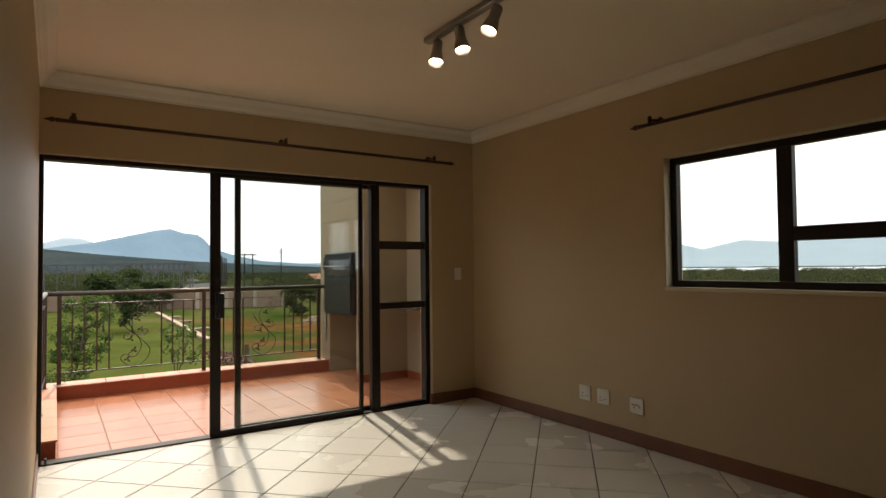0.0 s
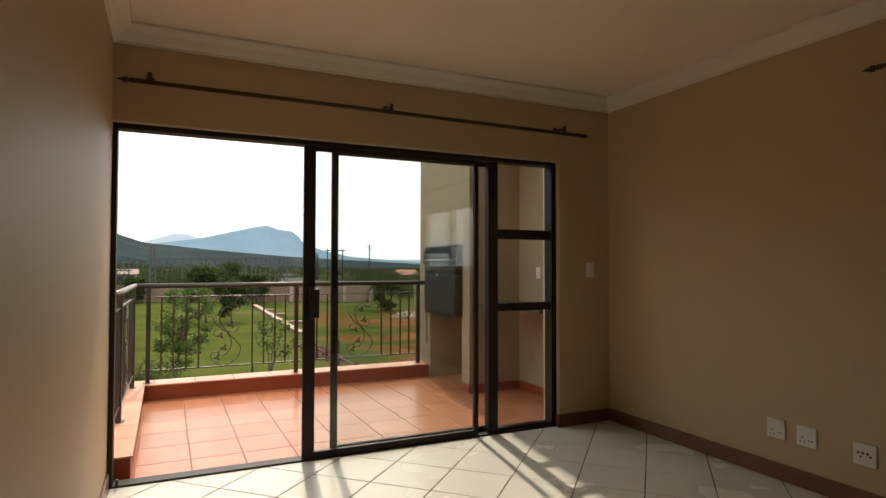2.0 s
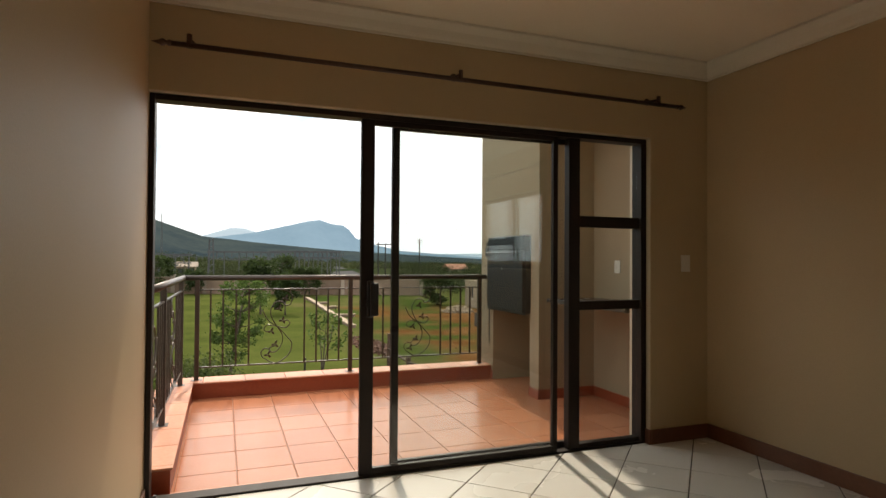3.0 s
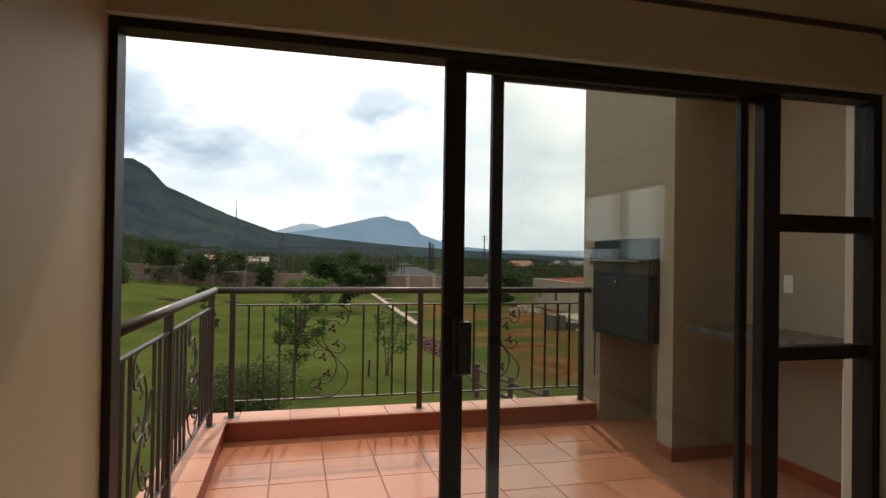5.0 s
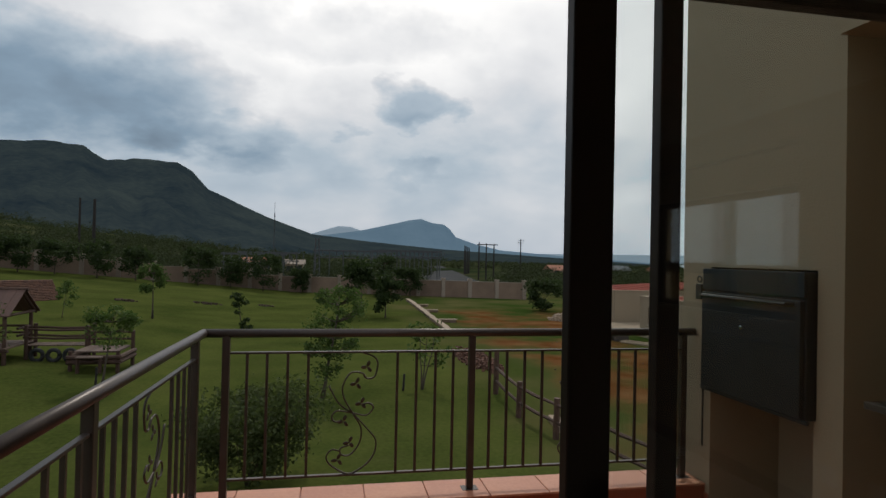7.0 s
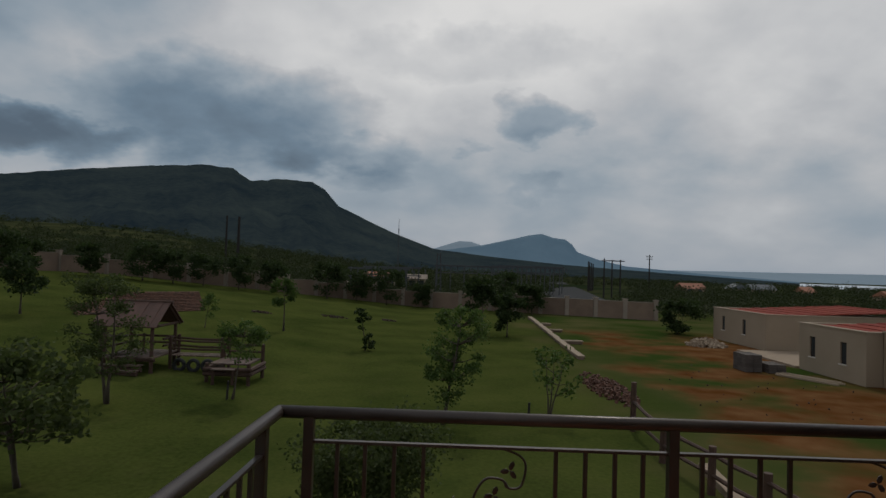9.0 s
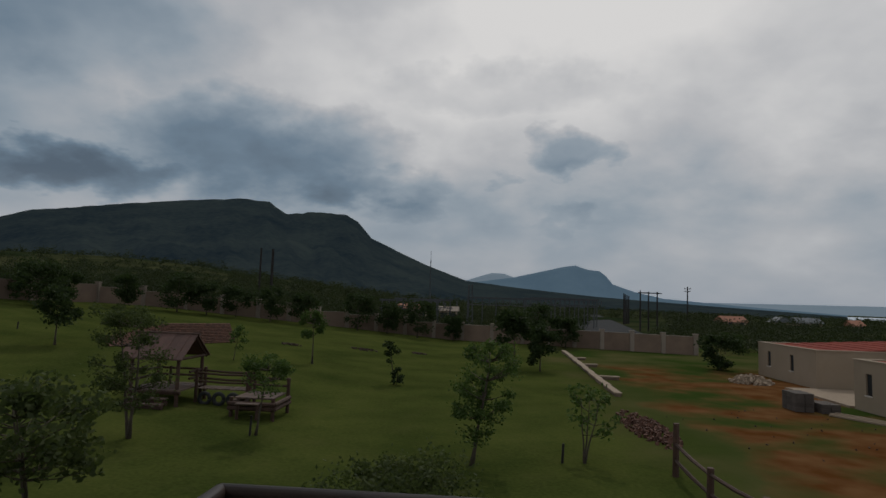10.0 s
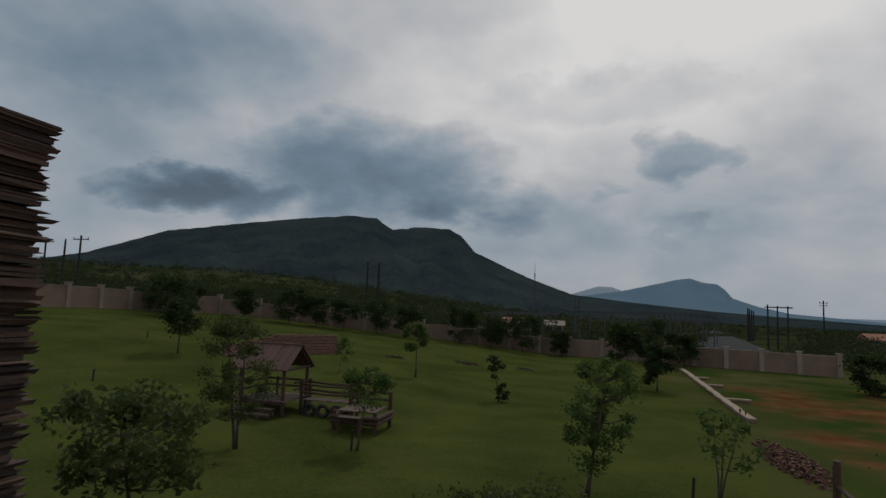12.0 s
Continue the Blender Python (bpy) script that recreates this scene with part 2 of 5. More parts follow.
M_HOUSE = surf("house_plaster", (0.29, 0.22, 0.15), (0.36, 0.28, 0.20), 0.7, 0.9, 0.2, 30.0)
M_COPING = surf("parapet_coping", (0.55, 0.48, 0.42), (0.66, 0.6, 0.53), 1.5, 0.8, 0.2)
M_ROOFRED = surf("red_roof_sheet", (0.19, 0.036, 0.026), (0.28, 0.065, 0.042), 0.8, 0.9, 0.2, 20.0, vary=0.2, spec=0.1)
M_ROOFORANGE = surf("orange_roof_tile", (0.26, 0.10, 0.055), (0.36, 0.155, 0.09), 0.6, 0.8, 0.2, vary=0.3)
M_ROOFGREY = surf("slate_roof", (0.09, 0.10, 0.11), (0.15, 0.16, 0.17), 0.6, 0.7, 0.2)
M_CONC = surf("raw_concrete", (0.25, 0.18, 0.12), (0.34, 0.26, 0.18), 3.0, 0.85, 0.3, 40.0)
M_BLOCK = surf("grey_cement_block", (0.065, 0.052, 0.043), (0.115, 0.094, 0.08), 3.0, 0.9, 0.4, 40.0, vary=0.3)
M_POLE = surf("creosote_pole", (0.014, 0.011, 0.009), (0.03, 0.024, 0.02), 4.0, 0.85, 0.3)
M_GALV = surf("galvanised_steel", (0.05, 0.052, 0.055), (0.09, 0.095, 0.10), 4.0, 0.5, 0.1, metal=0.4)
M_ROAD = surf("asphalt", (0.035, 0.035, 0.036), (0.06, 0.06, 0.06), 0.5, 0.95, 0.3, 20.0, spec=0.05)
# pale emission brightens the lake in place of real light on it
M_WATER = surf("lake_water_glow", (0.30, 0.36, 0.42), (0.36, 0.42, 0.48), 0.02, 0.25, 0.0, glow=((0.58, 0.64, 0.70), 0.4))


def ground_mat():
    """Mown lawn, with bare red earth on the building site and dry veld beyond the boundary wall."""
    m = surf("lawn_and_earth", (0.032, 0.046, 0.011), (0.084, 0.096, 0.024), 0.30, 0.95, 0.6, 9.0, spec=0.0)
    N, L = m.node_tree.nodes, m.node_tree.links
    b = N["Principled BSDF"]
    green = b.inputs["Base Color"].links[0].from_socket
    geo = N.new("ShaderNodeNewGeometry")
    nz = N.new("ShaderNodeTexNoise")
    nz.inputs["Scale"].default_value, nz.inputs["Detail"].default_value = 0.22, 7
    L.new(geo.outputs["Position"], nz.inputs[0])
    sep = N.new("ShaderNodeSeparateXYZ")
    L.new(geo.outputs["Position"], sep.inputs[0])

    def calc(op, a, b2, clamp=False):
        n = N.new("ShaderNodeMath")
        n.operation, n.use_clamp = op, clamp
        for i, v in enumerate((a, b2)):
            if isinstance(v, (int, float)):
                n.inputs[i].default_value = v
            else:
                L.new(v, n.inputs[i])
        return n.outputs[0]

    def mix(f, a, c):
        n = N.new("ShaderNodeMix")
        n.data_type = "RGBA"
        L.new(f, n.inputs[0])
        L.new(a, n.inputs[6])
        if isinstance(c, tuple):
            n.inputs[7].default_value = (*c, 1)
        else:
            L.new(c, n.inputs[7])
        return n.outputs[2]
    wob = calc("MULTIPLY", calc("SUBTRACT", nz.outputs["Fac"], 0.5), 9.0)
    X, Y = calc("ADD", sep.outputs[0], wob), calc("ADD", sep.outputs[1], wob)
    # building site: right of the low wall, worn to red earth in the middle
    east = calc("MULTIPLY", calc("SUBTRACT", X, 8.6), 0.5, True)
    near = calc("MULTIPLY", calc("SUBTRACT", 49.0, Y), 0.25, True)
    site = calc("MULTIPLY", east, near)
    bare = calc("MULTIPLY", site, calc("MULTIPLY", calc("SUBTRACT", nz.outputs["Fac"], 0.385), 6.0, True))
    dry = N.new("ShaderNodeValToRGB")
    L.new(nz.outputs["Fac"], dry.inputs[0])
    dry.color_ramp.elements[0].position, dry.color_ramp.elements[1].position = 0.35, 0.65
    dry.color_ramp.elements[0].color, dry.color_ramp.elements[1].color = (0.034, 0.055, 0.012, 1), (0.085, 0.080, 0.03, 1)
    earth = N.new("ShaderNodeValToRGB")
    n3 = N.new("ShaderNodeTexNoise")
    n3.inputs["Scale"].default_value, n3.inputs["Detail"].default_value = 0.7, 8
    L.new(geo.outputs["Position"], n3.inputs[0])
    L.new(n3.outputs["Fac"], earth.inputs[0])
    earth.color_ramp.elements[0].position, earth.color_ramp.elements[1].position = 0.35, 0.7
    earth.color_ramp.elements[0].color, earth.color_ramp.elements[1].color = (0.095, 0.038, 0.012, 1), (0.16, 0.082, 0.035, 1)
    # worn, drier patches in the mown grass
    np_ = N.new("ShaderNodeTexNoise")
    np_.inputs["Scale"].default_value, np_.inputs["Detail"].default_value, np_.inputs["Roughness"].default_value = 0.75, 9, 0.72
    L.new(geo.outputs["Position"], np_.inputs[0])
    worn = calc("MULTIPLY", calc("MULTIPLY", calc("SUBTRACT", np_.outputs["Fac"], 0.50), 4.0, True), 0.42)
    green = mix(worn, green, (0.078, 0.076, 0.028))
    lush = calc("MULTIPLY", calc("MULTIPLY", calc("SUBTRACT", 0.47, np_.outputs["Fac"]), 5.0, True), 0.5)
    green = mix(lush, green, (0.024, 0.044, 0.011))
    rough_grass = mix(calc("MULTIPLY", calc("SUBTRACT", X, 5.6), 0.4, True), green, dry.outputs[0])
    col = mix(bare, rough_grass, earth.outputs[0])
    veld = N.new("ShaderNodeValToRGB")
    nf = N.new("ShaderNodeTexNoise")
    nf.inputs["Scale"].default_value, nf.inputs["Detail"].default_value = 0.035, 8
    L.new(geo.outputs["Position"], nf.inputs[0])
    L.new(nf.outputs["Fac"], veld.inputs[0])
    veld.color_ramp.elements[0].position, veld.color_ramp.elements[1].position = 0.42, 0.68
    veld.color_ramp.elements[0].color, veld.color_ramp.elements[1].color = (0.02, 0.029, 0.013, 1), (0.066, 0.066, 0.03, 1)
    beyond = calc("MULTIPLY", calc("SUBTRACT", sep.outputs[1], 72.0), 0.2, True)
    west = calc("MULTIPLY", calc("SUBTRACT", -42.0, sep.outputs[0]), 0.2, True)
    col = mix(calc("MAXIMUM", beyond, west), col, veld.outputs[0])
    L.new(col, b.inputs["Base Color"])
    return m


M_GROUND = ground_mat()
# bluish emission on the wooded slopes imitates haze in the air
M_MOUNT_NEAR = surf("wooded_mountain_haze", (0.004, 0.007, 0.005), (0.038, 0.044, 0.03), 0.009, 0.95, 0.0, 0.09, spec=0.0, glow=((0.048, 0.084, 0.138), 0.40))
# distance haze is painted on here, as blue base colour plus emission
M_MOUNT_FAR = surf("haze_tinted_mountain", (0.05, 0.075, 0.08), (0.08, 0.11, 0.12), 0.006, 0.95, 0.0, 0.05, spec=0.0, glow=((0.16, 0.265, 0.40), 0.75))
# haze put into the farthest hills by a pale colour and strong glow
M_MOUNT_PALE = surf("haze_tinted_hills", (0.09, 0.12, 0.14), (0.12, 0.15, 0.17), 0.006, 0.95, 0.0, 0.05, spec=0.0, glow=((0.38, 0.48, 0.58), 0.75))


# ---- mesh helpers ----
def link(name, bm, material, parent=None, smooth=False):
    me = bpy.data.meshes.new(name)
    bm.normal_update()
    bm.to_mesh(me)
    bm.free()
    for m in (material if isinstance(material, (list, tuple)) else (material,)):
        me.materials.append(m)
    if smooth:
        me.polygons.foreach_set("use_smooth", [True] * len(me.polygons))
    ob = new(name, me)
    if parent is not None:
        ob.parent = parent
    return ob


def part(name, bm, material, parent, label="", smooth=False):
    ob = link(name, bm, material, parent, smooth)
    return tagged(ob, label) if label else ob


def raw(name, verts, faces, material, parent=None, smooth=False):
    me = bpy.data.meshes.new(name)
    me.from_pydata(verts, [], faces)
    me.materials.append(material)
    if smooth:
        me.polygons.foreach_set("use_smooth", [True] * len(me.polygons))
    ob = new(name, me)
    if parent is not None:
        ob.parent = parent
    return ob


def thing(name, label, category, group="", at=None):
    ob = new(name)
    ob.empty_display_size = 0.1
    if at is not None:
        ob.matrix_basis = at
    return tagged(ob, label, category, group)


def box(bm, x0, x1, y0, y1, z0, z1, bevel=0.0, m=None):
    mat = Matrix.Translation(((x0 + x1) / 2, (y0 + y1) / 2, (z0 + z1) / 2)) @ Matrix.Diagonal((x1 - x0, y1 - y0, z1 - z0, 1))
    made = bmesh.ops.create_cube(bm, size=1, matrix=(m @ mat) if m else mat)["verts"]
    if bevel:
        edges = list({e for v in made for e in v.link_edges})
        bmesh.ops.bevel(bm, geom=edges, offset=bevel, segments=2, affect="EDGES", profile=0.5)
    return bm


def boxed(*args, **kw):
    return box(bmesh.new(), *args, **kw)


def tube(bm, pts, radii, seg=8, cap=True):
    """A tapered tube along points."""
    pts = [Vector(p) for p in pts]
    if isinstance(radii, (int, float)):
        radii = [radii] * len(pts)
    rings, side = [], None
    for i, p in enumerate(pts):
        d = (pts[min(i + 1, len(pts) - 1)] - pts[max(i - 1, 0)]).normalized()
        if side is None:
            side = d.orthogonal().normalized()
        side = (side - d * side.dot(d))
        side = side.normalized() if side.length > 1e-6 else d.orthogonal().normalized()
        other = d.cross(side)
        rings.append([bm.verts.new(p + (side * math.cos(a) + other * math.sin(a)) * radii[i]) for a in (2 * math.pi * k / seg for k in range(seg))])
    for a, b in zip(rings, rings[1:]):
        for k in range(seg):
            bm.faces.new((a[k], a[(k + 1) % seg], b[(k + 1) % seg], b[k]))
    if cap:
        bm.faces.new(rings[0][::-1])
        bm.faces.new(rings[-1])
    return bm


def tubed(*args, **kw):
    return tube(bmesh.new(), *args, **kw)


def lathe(bm, profile, m, seg=20):
    """A turned shape: profile of (radius, height) about the local z axis of m."""
    rings = [[bm.verts.new(m @ Vector((r * math.cos(a), r * math.sin(a), z))) for a in (2 * math.pi * k / seg for k in range(seg))] for r, z in profile]
    for a, b in zip(rings, rings[1:]):
        for k in range(seg):
            bm.faces.new((a[k], a[(k + 1) % seg], b[(k + 1) % seg], b[k]))
    return bm


def smooth_line(pts, n=7):
    """Catmull-Rom through points."""
    pts = [Vector(p) for p in pts]
    ext = [pts[0] * 2 - pts[1]] + pts + [pts[-1] * 2 - pts[-2]]
    out = []
    for a, b, c, d in zip(ext, ext[1:], ext[2:], ext[3:]):
        for k in range(n):
            t = k / n
            out.append(0.5 * ((2 * b) + (c - a) * t + (2 * a - 5 * b + 4 * c - d) * t * t + (3 * b - a - 3 * c + d) * t ** 3))
    return out + [pts[-1]]


def structure(name, bm, material, label="", parent=None):
    ob = link(name, bm, material, parent)
    return tagged(ob, label, "", "", "structure")


# ---- the room ----
XL, XR, YB, ZC = -0.05, 3.575, -6.4, 2.66      # side walls, back wall, ceiling
YO = 0.22                                      # outer face of the door wall
DX0, DX1, DZ = -0.05, 3.075, 2.11              # door opening
WY0, WY1, WZ0, WZ1 = -3.96, -2.225, 1.15, 2.055  # window opening in the side wall
BASE = -2.95                                   # foot of the building


def room():
    b = boxed(XL - 0.22, XL, YB - 0.2, YO, -0.15, 3.2)
    structure("wall_west", b, M_WALL, "smooth beige painted side wall of the room")
    b = bmesh.new()
    box(b, DX1, XR, 0, YO, -0.15, DZ)
    box(b, XL, XR, 0, YO, DZ, 3.2)
    structure("wall_north", b, M_WALL, "beige painted wall around the sliding door")
    b = bmesh.new()
    box(b, XR, XR + 0.2, YB - 0.2, WY0, -0.15, 3.2)
    box(b, XR, XR + 0.2, WY1, YO, -0.15, 3.2)
    box(b, XR, XR + 0.2, WY0, WY1, -0.15, WZ0)
    box(b, XR, XR + 0.2, WY0, WY1, WZ1, 3.2)
    structure("wall_east", b, M_WALL, "beige painted wall with a window and wall sockets")
    structure("wall_south", boxed(XL, XR, YB - 0.2, YB, -0.15, 3.2), M_WALL, "plain beige wall behind the walker")
    structure("ceiling", boxed(XL, XR, YB, 0, ZC, ZC + 0.12), M_CEIL, "plain pale painted ceiling")
    structure("roof", boxed(XL - 0.3, XR + 0.3, YB - 0.3, YO + 0.02, 3.2, 3.35), M_PLASTER, "flat roof slab of the house")
    # paler paint in the door reveal and window reveal
    b = bmesh.new()
    box(b, DX1 - 0.006, DX1 - 0.001, 0.004, YO - 0.004, 0.0, DZ - 0.006)
    box(b, DX0 + 0.001, DX1 - 0.006, 0.004, YO - 0.004, DZ - 0.006, DZ - 0.001)
    structure("door_reveal", b, M_REVEAL, "pale painted reveal round the sliding door")
    b = bmesh.new()
    box(b, XR + 0.004, XR + 0.07, WY1 - 0.006, WY1 - 0.001, WZ0, WZ1)
    box(b, XR + 0.004, XR + 0.07, WY0, WY1, WZ1 - 0.006, WZ1 - 0.001)
    structure("window_reveal", b, M_REVEAL, "pale painted window reveal")
    structure("window_sill", boxed(XR - 0.012, XR + 0.12, WY0, WY1, WZ0 - 0.02, WZ0 + 0.004, 0.003), M_REVEAL, "narrow painted window sill")
    # moulded cornice, run along each wall
    prof = [(0, 0), (0.0, -0.105), (0.012, -0.105), (0.014, -0.092), (0.03, -0.075), (0.05, -0.045), (0.08, -0.022), (0.095, -0.014), (0.097, 0)]
    for wall, a, d, inward in (("north", (XL, 0), (XR, 0), (0, -1)), ("east", (XR, 0), (XR, YB), (-1, 0)), ("west", (XL, YB), (XL, 0), (1, 0)), ("south", (XR, YB), (XL, YB), (0, 1))):
        b = bmesh.new()
        ends = []
        run = (Vector((*d, 0)) - Vector((*a, 0))).normalized()
        for p, s in ((a, 1), (d, -1)):
            ends.append([b.verts.new((p[0] + inward[0] * (o + 0.001) + run.x * s * (o + 0.001), p[1] + inward[1] * (o + 0.001) + run.y * s * (o + 0.001), ZC - 0.001 + h2)) for o, h2 in prof])
        k = len(prof)
        for i in range(k):
            b.faces.new((ends[0][i], ends[0][(i + 1) % k], ends[1][(i + 1) % k], ends[1][i]))
        b.faces.new(ends[0])
        b.faces.new(ends[1][::-1])
        bmesh.ops.recalc_face_normals(b, faces=b.faces[:])
        structure("cornice_" + wall, b, M_COVE, "pale moulded plaster cornice")
    # skirting
    for wall, args in (("north", (DX1 + 0.0, XR - 0.016, -0.014, -0.001, 0, 0.1)), ("east", (XR - 0.015, XR - 0.001, YB, -0.001, 0, 0.1)),
                       ("west", (XL + 0.001, XL + 0.014, YB, -0.001, 0, 0.1)), ("south", (XL + 0.015, XR - 0.016, YB + 0.001, YB + 0.014, 0, 0.1))):
        structure("baseboard_" + wall, boxed(*args, bevel=0.003), M_SKIRT, "reddish brown skirting")
    structure("baseboard_reveal", boxed(DX1 - 0.02, DX1 - 0.0065, -0.014, 0.055, 0, 0.1, bevel=0.003), M_SKIRT, "reddish brown skirting return at the door reveal")


room()


def bar_frame(parent, rects, depth, axis, at, name="frame_bar", material=None):
    """Frame bars as parts: each rect is (u0, u1, z0, z1) in the plane axis = at."""
    for u0, u1, z0, z1 in rects:
        a0, a1 = at - depth / 2, at + depth / 2
        b = boxed(u0, u1, a0, a1, z0, z1, 0.004) if axis == "y" else boxed(a0, a1, u0, u1, z0, z1, 0.004)
        part(name, b, material or M_FRAME, parent)


def pane(parent, u0, u1, z0, z1, axis, at):
    b = boxed(u0, u1, at - 0.003, at + 0.003, z0, z1) if axis == "y" else boxed(at - 0.003, at + 0.003, u0, u1, z0, z1)
    ob = part("pane", b, M_GLASS, parent, "clear glass pane")
    ob.visible_shadow = False


def sliding_door():
    d = tagged(thing("door_1", "half-open sliding door with dark bronze aluminium frame", "sliding door"), kind="structure")
    x0, x1 = DX0 + 0.002, DX1 - 0.008
    # outer frame, then the fixed side light with two bars
    bar_frame(d, [(x0, x0 + 0.026, 0, DZ - 0.008), (x1 - 0.045, x1, 0.012, DZ - 0.04), (x0 + 0.026, x1, DZ - 0.04, DZ - 0.008), (x0 + 0.026, x1, 0.0, 0.012)], 0.10, "y", 0.085)
    bar_frame(d, [(2.455, 2.54, 0.012, DZ - 0.04), (2.54, x1 - 0.045, 1.48, 1.555), (2.54, x1 - 0.045, 0.925, 0.985), (2.54, x1 - 0.045, 0.012, 0.04)], 0.06, "y", 0.085, "side_light_bar")
    for z0, z1 in ((0.04, 0.925), (0.985, 1.48), (1.555, DZ - 0.04)):
        pane(d, 2.54, x1 - 0.045, z0, z1, "y", 0.085)
    # fixed leaf behind, sliding leaf pushed over it
    for nm, y, a, b2, w in (("fixed_leaf", 0.135, 1.263, 2.535, 0.045), ("sliding_leaf", 0.062, 1.057, 2.365, 0.078)):
        leaf = new(nm)
        leaf.parent = d
        bar_frame(leaf, [(a, a + w, 0.013, DZ - 0.041), (b2 - 0.035, b2, 0.013, DZ - 0.041), (a + w, b2 - 0.035, 0.013, 0.05), (a + w, b2 - 0.035, DZ - 0.072, DZ - 0.041)], 0.034, "y", y, "leaf_bar")
        pane(leaf, a + w, b2 - 0.035, 0.05, DZ - 0.072, "y", y)
        if nm == "sliding_leaf":
            b = boxed(1.092, 1.129, 0.018, 0.0445, 0.92, 1.13, 0.006)
            box(b, 1.107, 1.152, -0.005, 0.03, 0.93, 1.12, 0.006)
            part("handle", b, M_STEEL, leaf, "black pull handle")
            part("lock", boxed(1.082, 1.1, 0.012, 0.018, 0.98, 1.02, 0.002), M_STEEL, leaf)
    b = boxed(XL + 0.045, XL + 0.06, 0.01, 0.03, 0.012, 0.055, 0.003)
    part("door_stop", b, M_STEEL, d)


sliding_door()


def window():
    w = tagged(thing("window_1", "dark bronze aluminium window with three panes", "window"), kind="structure")
    x, y0, y1, z0, z1 = XR + 0.095, WY0 + 0.002, WY1 - 0.002, WZ0 + 0.005, WZ1 - 0.002
    ym = -3.0
    bar_frame(w, [(y0, y0 + 0.05, z0, z1), (y1 - 0.05, y1, z0, z1), (y0 + 0.05, y1 - 0.05, z1 - 0.05, z1), (y0 + 0.05, y1 - 0.05, z0, z0 + 0.045), (ym - 0.045, ym + 0.045, z0 + 0.045, z1 - 0.05),
                  (y0 + 0.05, ym - 0.045, 1.44, 1.525)], 0.05, "x", x, "window_frame")
    pane(w, ym + 0.045, y1 - 0.05, z0 + 0.045, z1 - 0.05, "x", x)
    pane(w, y0 + 0.05, ym - 0.045, 1.525, z1 - 0.05, "x", x)
    pane(w, y0 + 0.05, ym - 0.045, z0 + 0.045, 1.44, "x", x)


window()


def curtain_rod(a, b2, brackets, wall_dir, label):
    """A rod from a to b2 with finials, and brackets that reach back to the wall along wall_dir."""
    a, b2, wall_dir = Vector(a), Vector(b2), Vector(wall_dir)
    t = thing("curtain_rod", label, "curtain rod", "curtain rods")
    part("rod", tubed([a, b2], 0.0135, 10), M_ROD, t, smooth=True)
    run = (b2 - a).normalized()
    for p, s in ((a, -1), (b2, 1)):
        q = run * s
        m = Matrix.Translation(p) @ q.to_track_quat("Z", "Y").to_matrix().to_4x4()
        part("finial", lathe(bmesh.new(), [(0.011, -0.01), (0.016, 0), (0.016, 0.008), (0.009, 0.014), (0.018, 0.028), (0.019, 0.036), (0.012, 0.048), (0.005, 0.07), (0.0005, 0.085)], m, 12), M_ROD, t, smooth=True)
    for f in brackets:
        p = a + (b2 - a) * f
        b = bmesh.new()
        tube(b, [p + wall_dir * 0.118 + Vector((0, 0, 0.045)), p + wall_dir * 0.06 + Vector((0, 0, 0.04)), p + Vector((0, 0, 0.03))], 0.008, 8)
        lathe(b, [(0.0005, 0.0), (0.024, 0.0), (0.024, 0.006), (0.012, 0.01)], Matrix.Translation(p + wall_dir * 0.119 + Vector((0, 0, 0.045))) @ (-wall_dir).to_track_quat("Z", "Y").to_matrix().to_4x4(), 12)
        tube(b, [p + Vector((0, 0, -0.012)), p + Vector((0, 0, 0.055))], 0.013, 8)
        part("bracket", b, M_ROD, t)


curtain_rod((0.055, -0.12, 2.315), (3.19, -0.12, 2.305), (0.028, 0.494, 0.951), (0, 1, 0), "long dark wooden curtain rod over the sliding door")
curtain_rod((XR - 0.12, -2.13, 2.275), (XR - 0.12, -4.2, 2.275), (0.04, 0.955), (1, 0, 0), "dark wooden curtain rod over the window")


def wall_plate(name, label, category, x, y, z, facing, w, h2, detail, group=""):
    """A moulded plate on a wall; facing "x" (towards -x) or "y" (towards -y)."""
    turn = Matrix.Rotation(0 if facing == "y" else -math.pi / 2, 4, "Z")
    t = thing(name, label, category, group, Matrix.Translation((x, y, z)) @ turn)
    part("plate", boxed(-w / 2, w / 2, -0.01, -0.0005, -h2 / 2, h2 / 2, 0.003), M_WHITE, t)
    for kind, px, pz in detail:
        if kind == "rocker":
            part("rocker", boxed(px - 0.011, px + 0.011, -0.0145, -0.009, pz - 0.018, pz + 0.018, 0.002), M_WHITE, t)
        else:
            part("socket_hole", tubed([(px, -0.0108, pz), (px, -0.009, pz)], kind, 10), M_BLACK, t)


wall_plate("light_switch", "white rocker light switch on the wall", "light switch", 3.372, 0, 1.24, "y", 0.075, 0.118, [("rocker", 0, 0)])
holes = [(0.0048, -0.028, 0.022), (0.0042, -0.04, -0.004), (0.0042, -0.016, -0.004), (0.0048, 0.012, -0.024), (0.0042, 0.0, -0.04), (0.0042, 0.024, -0.04)]
for sy in (-1.47, -1.655):
    wall_plate("wall_socket", "white wall socket with switch near the skirting", "socket", XR, sy, 0.30, "x", 0.115, 0.115, [(0.0048, -0.022, -0.006), (0.0042, -0.034, -0.032), (0.0042, -0.01, -0.032), (0.0042, 0.016, -0.02), (0.0042, 0.034, -0.02), ("rocker", 0.026, 0.026)], "wall sockets")
